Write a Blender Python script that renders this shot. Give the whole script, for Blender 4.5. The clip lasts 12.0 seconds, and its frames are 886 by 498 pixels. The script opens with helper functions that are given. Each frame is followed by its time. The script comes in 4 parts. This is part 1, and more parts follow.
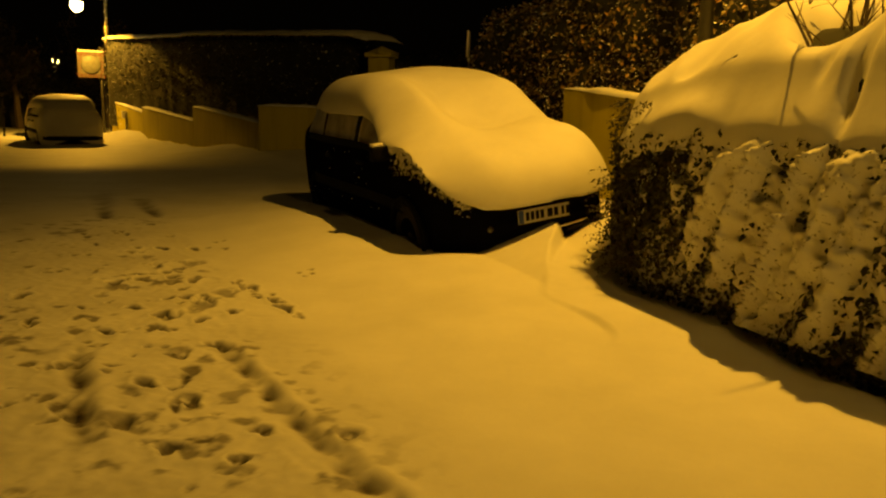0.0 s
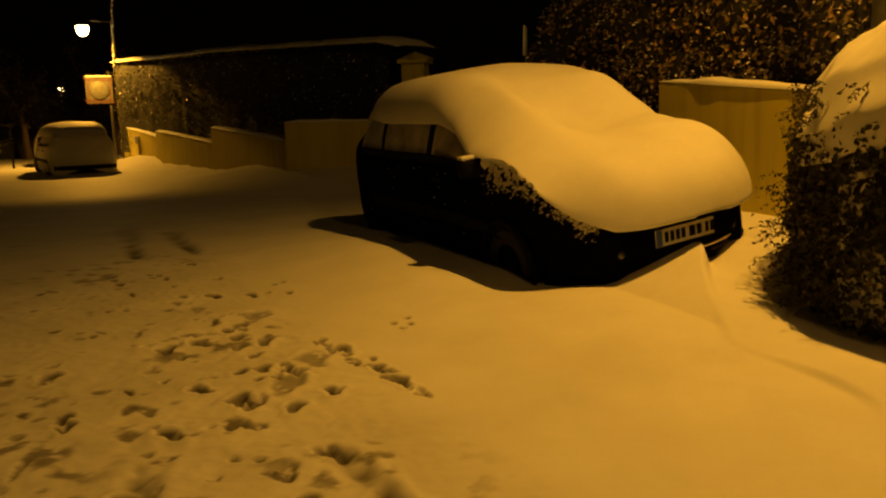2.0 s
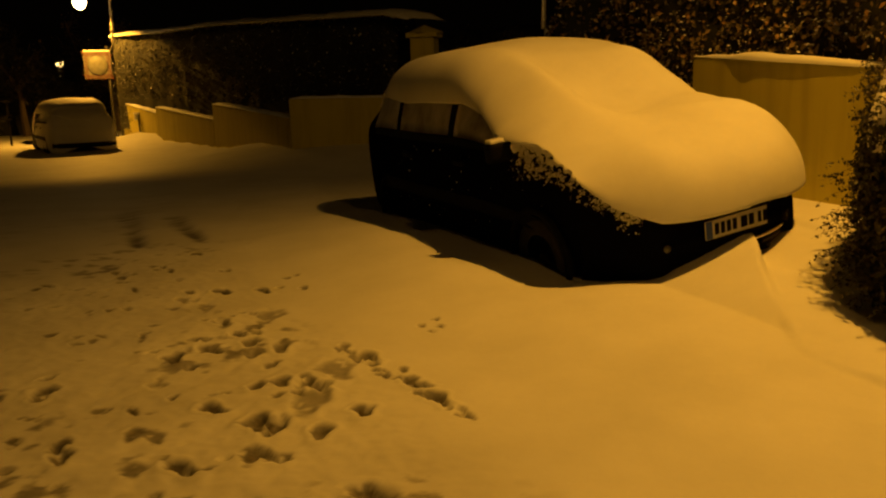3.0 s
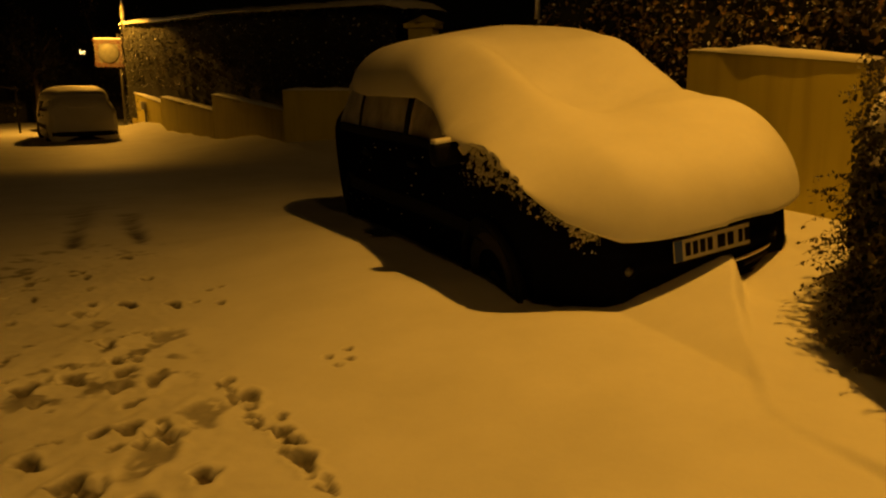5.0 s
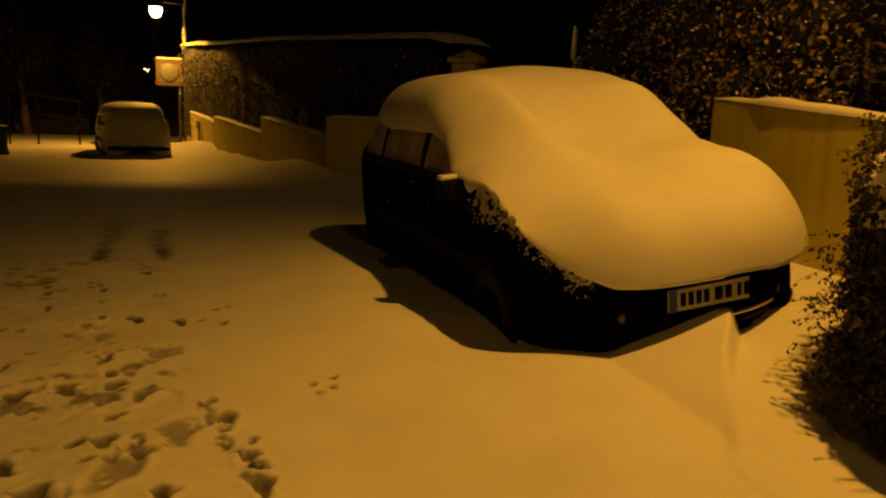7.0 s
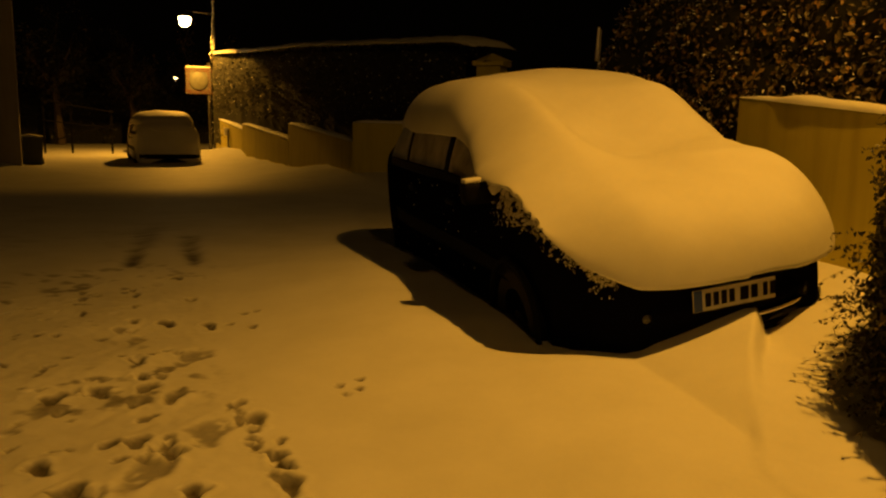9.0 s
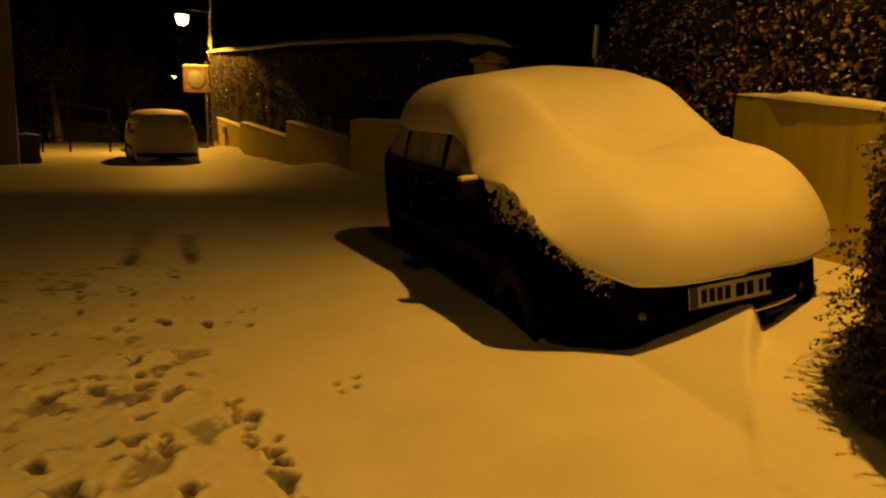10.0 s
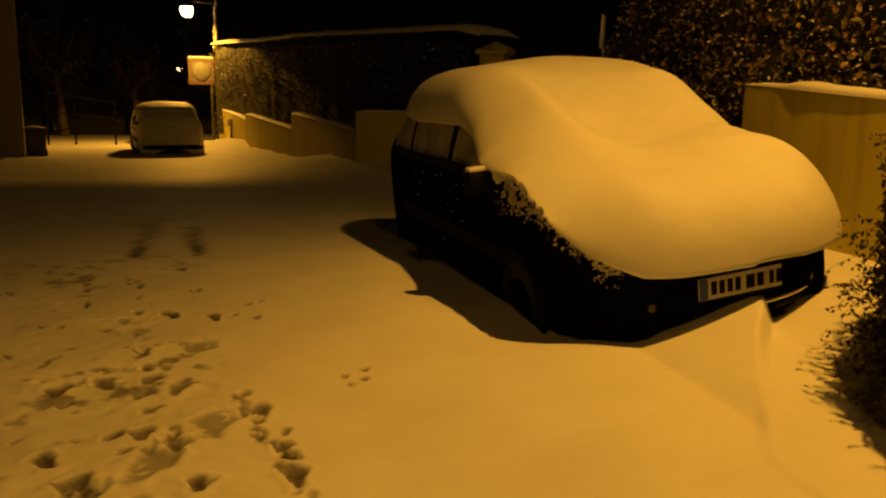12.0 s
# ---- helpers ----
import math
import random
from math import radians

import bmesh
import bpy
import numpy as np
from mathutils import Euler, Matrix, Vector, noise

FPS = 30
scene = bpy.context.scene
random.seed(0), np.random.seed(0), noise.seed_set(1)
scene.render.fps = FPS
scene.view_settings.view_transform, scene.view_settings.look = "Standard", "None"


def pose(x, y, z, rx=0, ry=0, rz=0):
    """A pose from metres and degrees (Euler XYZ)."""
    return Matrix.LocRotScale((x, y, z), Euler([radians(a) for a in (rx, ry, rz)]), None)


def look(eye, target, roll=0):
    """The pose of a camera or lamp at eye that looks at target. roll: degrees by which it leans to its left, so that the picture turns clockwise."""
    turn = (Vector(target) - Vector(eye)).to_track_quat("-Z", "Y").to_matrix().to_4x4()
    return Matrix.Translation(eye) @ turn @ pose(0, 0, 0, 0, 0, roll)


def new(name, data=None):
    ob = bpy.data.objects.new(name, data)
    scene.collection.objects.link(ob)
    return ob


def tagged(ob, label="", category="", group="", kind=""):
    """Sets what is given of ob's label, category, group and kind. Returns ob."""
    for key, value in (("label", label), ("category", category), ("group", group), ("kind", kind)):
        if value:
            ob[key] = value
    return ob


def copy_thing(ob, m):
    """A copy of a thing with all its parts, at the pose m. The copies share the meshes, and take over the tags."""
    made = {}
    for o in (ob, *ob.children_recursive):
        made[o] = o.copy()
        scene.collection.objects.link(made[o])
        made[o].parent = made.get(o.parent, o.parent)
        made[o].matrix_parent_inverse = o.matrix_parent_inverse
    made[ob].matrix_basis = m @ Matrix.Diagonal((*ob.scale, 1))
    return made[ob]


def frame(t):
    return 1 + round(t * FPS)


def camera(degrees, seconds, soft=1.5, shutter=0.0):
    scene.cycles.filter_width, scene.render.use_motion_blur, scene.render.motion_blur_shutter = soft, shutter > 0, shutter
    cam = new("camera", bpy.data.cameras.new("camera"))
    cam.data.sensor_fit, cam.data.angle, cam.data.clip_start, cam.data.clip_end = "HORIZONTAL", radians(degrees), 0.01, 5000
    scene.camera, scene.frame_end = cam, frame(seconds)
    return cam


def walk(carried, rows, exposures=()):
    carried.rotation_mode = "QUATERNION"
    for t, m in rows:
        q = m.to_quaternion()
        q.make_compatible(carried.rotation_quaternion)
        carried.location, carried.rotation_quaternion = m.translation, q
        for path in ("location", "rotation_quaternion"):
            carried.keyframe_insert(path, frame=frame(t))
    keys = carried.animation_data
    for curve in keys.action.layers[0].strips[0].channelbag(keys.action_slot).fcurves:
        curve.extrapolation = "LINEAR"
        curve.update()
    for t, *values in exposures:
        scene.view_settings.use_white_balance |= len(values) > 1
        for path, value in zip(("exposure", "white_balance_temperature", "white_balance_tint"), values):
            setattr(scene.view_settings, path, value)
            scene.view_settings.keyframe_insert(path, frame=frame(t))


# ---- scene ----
cam = camera(58.5, 12.0, soft=2.2)
PATH = [
    (0, (0.796, 0.384, 1.25), (0.392, 2.309, 0.888), 1.4),
    (0.5, (0.53, 0.619, 1.244), (0.067, 2.528, 0.87), 1.4),
    (1, (0.327, 0.887, 1.217), (-0.143, 2.792, 0.832), 1.4),
    (1.5, (0.075, 1.155, 1.167), (-0.374, 3.038, 0.666), -0.6),
    (2, (-0.128, 1.421, 1.197), (-0.557, 3.345, 0.86), -1.5),
    (2.5, (-0.262, 1.64, 1.223), (-0.721, 3.558, 0.891), -1.0),
    (3, (-0.379, 1.802, 1.234), (-0.81, 3.714, 0.835), -1.6),
    (3.5, (-0.32, 1.995, 1.224), (-0.705, 3.905, 0.776), -1.2),
    (3.7, (-0.277, 2.089, 1.231), (-0.661, 4.01, 0.828), -0.9),
    (5.3, (0.062, 2.596, 1.204), (-0.489, 4.472, 0.78), 0.5),
    (5.5, (0.138, 2.621, 1.21), (-0.473, 4.474, 0.769), 1.9),
    (6, (0.225, 2.638, 1.227), (-0.402, 4.5, 0.852), 1.1),
    (6.5, (0.212, 2.6, 1.235), (-0.401, 4.474, 0.9), 0.9),
    (7, (0.219, 2.582, 1.241), (-0.39, 4.458, 0.905), 2.2),
    (7.5, (0.232, 2.564, 1.244), (-0.423, 4.426, 0.92), 1.8),
    (9.5, (0.257, 2.553, 1.246), (-0.42, 4.405, 0.913), 1.2),
    (10, (0.263, 2.553, 1.245), (-0.41, 4.406, 0.91), 1.1),
    (10.5, (0.253, 2.558, 1.244), (-0.433, 4.406, 0.902), 1.1),
    (11, (0.251, 2.56, 1.246), (-0.425, 4.41, 0.901), 1.3),
    (11.5, (0.244, 2.562, 1.242), (-0.441, 4.408, 0.894), 1.2),
    (12, (0.244, 2.569, 1.242), (-0.44, 4.414, 0.886), 0.9),
]
walk(cam, [(t, look(eye, target, roll)) for t, eye, target, roll in PATH],
     [(0.0, 0.03, 6500, -11), (1.0, 0.0, 6500, -9), (1.6, -0.15, 6500, 2), (2.5, -0.3, 6500, 10), (3.5, -0.35, 6500, 10), (5.5, -0.62, 6500, 13), (7.5, -0.55, 6500, 13), (9.5, -0.42, 6500, 11), (12.0, -0.25, 6500, 10.0)])

# ---------------------------------------------------------------- light
world = bpy.data.worlds.new("night")
scene.world = world
world.use_nodes = True
world.node_tree.nodes["Background"].inputs["Color"].default_value = (0.6, 0.36, 0.12, 1)
world.node_tree.nodes["Background"].inputs["Strength"].default_value = 0.001
SODIUM = (1.0, 0.432, 0.032)


def street_light(name, place, aim, power, cone, blend, size):
    data = bpy.data.lights.new(name, "SPOT")
    data.energy, data.color, data.spot_size, data.spot_blend, data.shadow_soft_size = power, SODIUM, radians(cone), blend, size
    ob = new(name, data)
    ob.matrix_world = look(place, aim)
    return ob


LAMP_NEAR = Vector((1.5, 6.1, 6.1))
LAMP_BEHIND = Vector((4.2, -1.0, 5.6))
LAMP_FAR = Vector((-17.65, 25.53, 4.25))
street_light("light_near", LAMP_NEAR - Vector((0, 0, 0.2)), (1.5, 6.15, 0), 1340, 113, 1.0, 0.05)
glow = bpy.data.lights.new("light_near_glow", "POINT")
glow.energy, glow.color, glow.shadow_soft_size = 170, SODIUM, 0.08
new("light_near_glow", glow).location = LAMP_NEAR - Vector((0, 0, 0.1))
street_light("light_behind", LAMP_BEHIND - Vector((0, 0, 0.2)), (3.6, 0.2, 0), 150, 150, 0.5, 0.06)
street_light("light_far", LAMP_FAR - Vector((0, 0, 0.25)), LAMP_FAR - Vector((0, 0, 5)), 1900, 154, 0.05, 0.08)


# ---------------------------------------------------------------- materials
def material(name, color, rough=0.6, metal=0.0):
    m = bpy.data.materials.new(name)
    m.use_nodes = True
    b = m.node_tree.nodes["Principled BSDF"]
    b.inputs["Base Color"].default_value = (*color, 1)
    b.inputs["Roughness"].default_value = rough
    b.inputs["Metallic"].default_value = metal
    return m, m.node_tree, b


def add_noise(nt, scale, detail=4.0, rough=0.6):
    tex = nt.nodes.new("ShaderNodeTexNoise")
    co = nt.nodes.new("ShaderNodeTexCoord")
    nt.links.new(co.outputs["Object"], tex.inputs["Vector"])
    tex.inputs["Scale"].default_value, tex.inputs["Detail"].default_value, tex.inputs["Roughness"].default_value = scale, detail, rough
    return tex.outputs["Fac"]


def ramp(nt, fac, stops):
    r = nt.nodes.new("ShaderNodeValToRGB")
    nt.links.new(fac, r.inputs["Fac"])
    while len(r.color_ramp.elements) < len(stops):
        r.color_ramp.elements.new(0.5)
    for e, (pos, col) in zip(r.color_ramp.elements, stops):
        e.position, e.color = pos, (*col, 1)
    return r.outputs["Color"]


def blend(nt, fac, a, b):
    n = nt.nodes.new("ShaderNodeMix")
    n.data_type = "RGBA"
    if isinstance(fac, float):
        n.inputs[0].default_value = fac
    else:
        nt.links.new(fac, n.inputs[0])
    for sock, v in ((n.inputs[6], a), (n.inputs[7], b)):
        if isinstance(v, tuple):
            sock.default_value = (*v, 1)
        else:
            nt.links.new(v, sock)
    return n.outputs[2]


def bump(nt, b, layers):
    last = None
    for fac, strength, distance in layers:
        n = nt.nodes.new("ShaderNodeBump")
        n.inputs["Strength"].default_value, n.inputs["Distance"].default_value = strength, distance
        nt.links.new(fac, n.inputs["Height"])
        if last:
            nt.links.new(last, n.inputs["Normal"])
        last = n.outputs["Normal"]
    nt.links.new(last, b.inputs["Normal"])


def snow_material(name, dirt=False, speckle=0.0):
    m, nt, b = material(name, (0.8, 0.8, 0.8), 0.65)
    col = ramp(nt, add_noise(nt, 1.7, 5), [(0.3, (0.67, 0.67, 0.66)), (0.7, (0.77, 0.77, 0.77))])
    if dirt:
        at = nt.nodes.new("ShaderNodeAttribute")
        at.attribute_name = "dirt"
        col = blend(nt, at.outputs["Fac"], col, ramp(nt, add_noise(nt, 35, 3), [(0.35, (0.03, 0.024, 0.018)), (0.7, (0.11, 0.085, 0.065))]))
    if speckle:
        mask = ramp(nt, add_noise(nt, 34, 6, 0.7), [(speckle - 0.035, (1, 1, 1)), (speckle + 0.035, (0, 0, 0))])
        col = blend(nt, mask, col, ramp(nt, add_noise(nt, 60, 2), [(0.3, (0.012, 0.014, 0.008)), (0.7, (0.06, 0.05, 0.03))]))
    nt.links.new(col, b.inputs["Base Color"])
    b.inputs["Specular IOR Level"].default_value = 0.25
    bump(nt, b, [(add_noise(nt, 7, 3), 0.1, 0.03), (add_noise(nt, 140, 3), 0.12, 0.004)])
    return m


SNOW = snow_material("snow")
SNOW_GROUND = snow_material("trodden snow", dirt=True)
SNOW_LEAFY = snow_material("snow over leaves", speckle=0.38)
SNOW_THIN = snow_material("thin blown snow", speckle=0.52)


def plaster(name, a, b_col):
    m, nt, b = material(name, a, 0.85)
    col = ramp(nt, add_noise(nt, 0.9, 6, 0.65), [(0.3, a), (0.75, b_col)])
    co = nt.nodes.new("ShaderNodeTexCoord")
    mp = nt.nodes.new("ShaderNodeMapping")
    mp.inputs["Scale"].default_value = (5, 5, 0.5)
    st = nt.nodes.new("ShaderNodeTexNoise")
    st.inputs["Scale"].default_value, st.inputs["Detail"].default_value = 1.6, 5
    nt.links.new(co.outputs["Object"], mp.inputs["Vector"])
    nt.links.new(mp.outputs["Vector"], st.inputs["Vector"])
    streak = ramp(nt, st.outputs["Fac"], [(0.45, (1, 1, 1)), (0.72, (0.62, 0.58, 0.52))])
    mul = nt.nodes.new("ShaderNodeMix")
    mul.data_type, mul.blend_type = "RGBA", "MULTIPLY"
    mul.inputs[0].default_value = 0.45
    nt.links.new(col, mul.inputs[6])
    nt.links.new(streak, mul.inputs[7])
    nt.links.new(mul.outputs[2], b.inputs["Base Color"])
    bump(nt, b, [(add_noise(nt, 120, 3), 0.35, 0.004), (add_noise(nt, 5, 3), 0.2, 0.01)])
    return m


YELLOW = plaster("yellow render", (0.54, 0.47, 0.05), (0.62, 0.54, 0.07))


def leaf_material(name, dark, light, rough=0.45):
    m, nt, b = material(name, dark, rough)
    geo = nt.nodes.new("ShaderNodeNewGeometry")
    col = ramp(nt, geo.outputs["Random Per Island"], [(0.0, dark), (0.75, light), (1.0, (light[0] * 1.9, light[1] * 1.5, light[2]))])
    nt.links.new(col, b.inputs["Base Color"])
    return m


LEAF = leaf_material("evergreen leaf", (0.02, 0.024, 0.01), (0.055, 0.055, 0.022))
LEAF_BROWN = leaf_material("autumn hedge leaf", (0.05, 0.045, 0.02), (0.24, 0.18, 0.08), 0.45)
LEAF.node_tree.nodes["Principled BSDF"].inputs["Specular IOR Level"].default_value = 0.15
# darker leaf copy: shade is put into the colour of unlit foliage
LEAF_SHADED = leaf_material("shaded leaf", (0.012, 0.013, 0.008), (0.04, 0.036, 0.018))


def grained(name, a, c, scale, rough, metal=0.0, relief=0.002):
    m, nt, b = material(name, a, rough, metal)
    nt.links.new(ramp(nt, add_noise(nt, scale, 5), [(0.3, a), (0.7, c)]), b.inputs["Base Color"])
    bump(nt, b, [(add_noise(nt, scale * 6, 3), 0.3, relief)])
    return m


# near-black colour stands in for the shade deep inside the hedges
CORE_SHADE = grained("hedge inside, painted shade", (0.008, 0.009, 0.005), (0.02, 0.02, 0.01), 6, 0.9)
BARK = grained("bark", (0.06, 0.045, 0.03), (0.14, 0.1, 0.07), 18, 0.85)
PAINT = grained("dark blue car paint", (0.003, 0.003, 0.007), (0.005, 0.005, 0.011), 2, 0.5)
PAINT.node_tree.nodes["Principled BSDF"].inputs["Specular IOR Level"].default_value = 0.0
PAINT_GREY = grained("frosted car paint", (0.1, 0.09, 0.08), (0.2, 0.18, 0.16), 3, 0.45)
TRIM = grained("black plastic", (0.005, 0.005, 0.005), (0.011, 0.01, 0.01), 20, 0.55)
TRIM.node_tree.nodes["Principled BSDF"].inputs["Specular IOR Level"].default_value = 0.02
RUBBER = grained("tyre rubber", (0.008, 0.008, 0.008), (0.02, 0.018, 0.017), 25, 0.85)
ALLOY = grained("dull wheel metal", (0.012, 0.012, 0.012), (0.03, 0.03, 0.03), 12, 0.6, 0.2)
CHROME = grained("chrome", (0.6, 0.6, 0.6), (0.75, 0.75, 0.75), 10, 0.15, 1.0)
GLASS = grained("frosted window glass", (0.16, 0.15, 0.14), (0.5, 0.48, 0.45), 4.5, 0.6)
LENS = grained("lamp lens", (0.05, 0.05, 0.05), (0.14, 0.14, 0.14), 30, 0.15)
PLATE_WHITE = grained("number plate white", (0.42, 0.42, 0.4), (0.55, 0.55, 0.53), 12, 0.5)
PLATE_BLUE = grained("number plate blue", (0.03, 0.06, 0.3), (0.04, 0.08, 0.35), 12, 0.4)
STEEL = grained("galvanised steel", (0.2, 0.2, 0.2), (0.32, 0.31, 0.3), 14, 0.5, 0.8)
IRON = grained("dark painted iron", (0.015, 0.015, 0.015), (0.035, 0.032, 0.03), 14, 0.5)
WOOD = grained("weathered timber", (0.1, 0.075, 0.05), (0.2, 0.15, 0.1), 9, 0.85, relief=0.006)
SIGN_WHITE = grained("white sign enamel", (0.07, 0.07, 0.066), (0.12, 0.12, 0.11), 8, 0.6)
SIGN_RED = grained("dark sign stripe", (0.05, 0.012, 0.01), (0.09, 0.02, 0.015), 8, 0.4)
MIRROR = grained("mirror steel", (0.75, 0.75, 0.75), (0.85, 0.85, 0.85), 5, 0.12, 1.0)
BIN = grained("green bin plastic", (0.015, 0.02, 0.015), (0.03, 0.035, 0.025), 10, 0.55)
WALL_DARK = plaster("grey house render", (0.26, 0.23, 0.2), (0.36, 0.32, 0.27))
GLOW, _, _b = material("lit lamp glass", (1, 0.7, 0.3), 0.3)
_b.inputs["Emission Color"].default_value = (1.0, 0.62, 0.2, 1)
_b.inputs["Emission Strength"].default_value = 30


# ---------------------------------------------------------------- mesh tools
def grid_mesh(P, closed_u=False, closed_v=False):
    """Vertices and quads of an array of points [u, v, 3]."""
    n, m = P.shape[:2]
    idx = np.arange(n * m).reshape(n, m)
    a = np.vstack([idx, idx[:1]]) if closed_u else idx
    a = np.hstack([a, a[:, :1]]) if closed_v else a
    q = np.stack([a[:-1, :-1], a[1:, :-1], a[1:, 1:], a[:-1, 1:]], -1).reshape(-1, 4)
    return P.reshape(-1, 3), q


def mesh_object(name, verts, faces, mat, parent=None, smooth=True, label=""):
    me = bpy.data.meshes.new(name)
    me.from_pydata(np.asarray(verts).tolist(), [], [list(map(int, f)) for f in faces])
    me.materials.append(mat)
    if smooth:
        me.polygons.foreach_set("use_smooth", [True] * len(me.polygons))
    me.update()
    ob = new(name, me)
    if parent:
        ob.parent = parent
    return tagged(ob, label) if label else ob


def part(name, bm, mat, parent=None, label="", smooth=False):
    me = bpy.data.meshes.new(name)
    bmesh.ops.recalc_face_normals(bm, faces=bm.faces)
    bm.to_mesh(me)
    bm.free()
    me.materials.append(mat)
    if smooth:
        me.polygons.foreach_set("use_smooth", [True] * len(me.polygons))
    ob = new(name, me)
    if parent:
        ob.parent = parent
    return tagged(ob, label) if label else ob


def empty(name, m=None):
    ob = new(name)
    ob.matrix_world = m or Matrix()
    return ob


def box(bm, size, m=None, bevel=0.0, segments=2):
    g = bmesh.ops.create_cube(bm, size=1.0, matrix=(m or Matrix()) @ Matrix.Diagonal((*size, 1)))
    if bevel:
        es = list({e for v in g["verts"] for e in v.link_edges})
        bmesh.ops.bevel(bm, geom=es, offset=bevel, segments=segments, affect="EDGES", profile=0.7)


def rod(bm, a, b, r0, r1=None, n=10, caps=True):
    a, b = Vector(a), Vector(b)
    m = Matrix.Translation((a + b) / 2) @ (b - a).to_track_quat("Z", "Y").to_matrix().to_4x4()
    bmesh.ops.create_cone(bm, cap_ends=caps, segments=n, radius1=r0, radius2=r0 if r1 is None else r1, depth=(b - a).length, matrix=m)


def lathe(bm, profile, m=None, n=24):
    """Spins (radius, height) pairs round z."""
    rings = []
    m = m or Matrix()
    for r, h in profile:
        rings.append([bm.verts.new(m @ Vector((max(r, 1e-4) * math.cos(k * math.tau / n), max(r, 1e-4) * math.sin(k * math.tau / n), h))) for k in range(n)])
    for a, b in zip(rings, rings[1:]):
        for k in range(n):
            bm.faces.new((a[k], a[(k + 1) % n], b[(k + 1) % n], b[k]))


HASH = np.random.RandomState(7).rand(256, 256)


def value_noise(x, y, scale, octaves=3):
    out, amp, tot = 0.0, 1.0, 0.0
    for o in range(octaves):
        u, v = x * scale + 17.3 * o, y * scale + 41.7 * o
        i, j = np.floor(u).astype(int), np.floor(v).astype(int)
        f, g = u - i, v - j
        f, g = f * f * (3 - 2 * f), g * g * (3 - 2 * g)
        c = lambda a, b: HASH[(i + a) % 256, (j + b) % 256]
        out = out + amp * ((c(0, 0) * (1 - f) + c(1, 0) * f) * (1 - g) + (c(0, 1) * (1 - f) + c(1, 1) * f) * g)
        tot, amp, scale = tot + amp, amp * 0.5, scale * 2.03
    return out / tot * 2 - 1


def sstep(a, b, x):
    t = np.clip((x - a) / (b - a), 0, 1)
    return t * t * (3 - 2 * t)


# street frame: o at the parked car's nose, r across towards the garden wall, k back along the car
O, RX, KX = np.array([0.316, 6.67]), np.array([0.82, 0.57]), np.array([-0.57, 0.82])


def street(l, b, z=0.0):
    p = O + l * RX + b * KX
    return Vector((p[0], p[1], z))


STREET = Matrix.Translation((0.316, 6.67, 0)) @ Matrix.Rotation(math.atan2(0.57, 0.82), 4, "Z")

# ---------------------------------------------------------------- ground
PRINTS = [(-2.46, 5.05), (-2.33, 5.19), (-2.31, 4.96), (-1.97, 4.52), (-1.89, 4.77), (-1.81, 4.83), (-1.7, 4.83), (-1.6, 4.79), (-2.0, 5.28),
          (-2.5, 5.63), (-2.32, 5.44), (-2.18, 5.32), (-2.09, 5.16), (-3.05, 6.22), (-2.84, 6.26), (-3.61, 7.32), (-3.11, 6.84), (-2.59, 6.34),
          (-1.52, 5.2), (-1.25, 4.92), (-1.18, 4.87), (-1.08, 4.74), (-1.71, 4.4), (-1.63, 4.38), (-1.44, 4.36), (-1.34, 4.57), (-1.13, 3.95),
          (-0.88, 3.25), (-0.45, 3.04), (-1.68, 3.5), (-1.25, 2.98), (-0.71, 2.8), (-0.42, 2.78), (-1.01, 2.97), (-0.12, 3.08), (-1.16, 3.37),
          (-2.77, 4.54), (-2.28, 4.02), (-1.81, 4.02)]
SCUFFS = [(-3.28, 6.51), (-2.91, 6.04), (-2.51, 6.42), (-2.56, 6.65), (-2.52, 6.72), (-2.34, 6.41), (-2.4, 5.82), (-2.26, 5.56), (-3.19, 5.78),
          (-1.68, 5.31), (-1.31, 5.05), (-2.42, 5.18), (-2.28, 5.48), (-1.67, 4.71), (-1.75, 4.68), (-3.39, 5.69), (-2.19, 4.6), (-2.22, 5.47),
          (-2.44, 5.33), (-2.49, 5.31), (-1.93, 5.06), (-1.95, 5.02), (-2.48, 5.82), (-2.82, 5.38), (-3.28, 5.74), (-2.5, 5.73), (-1.72, 4.91)]


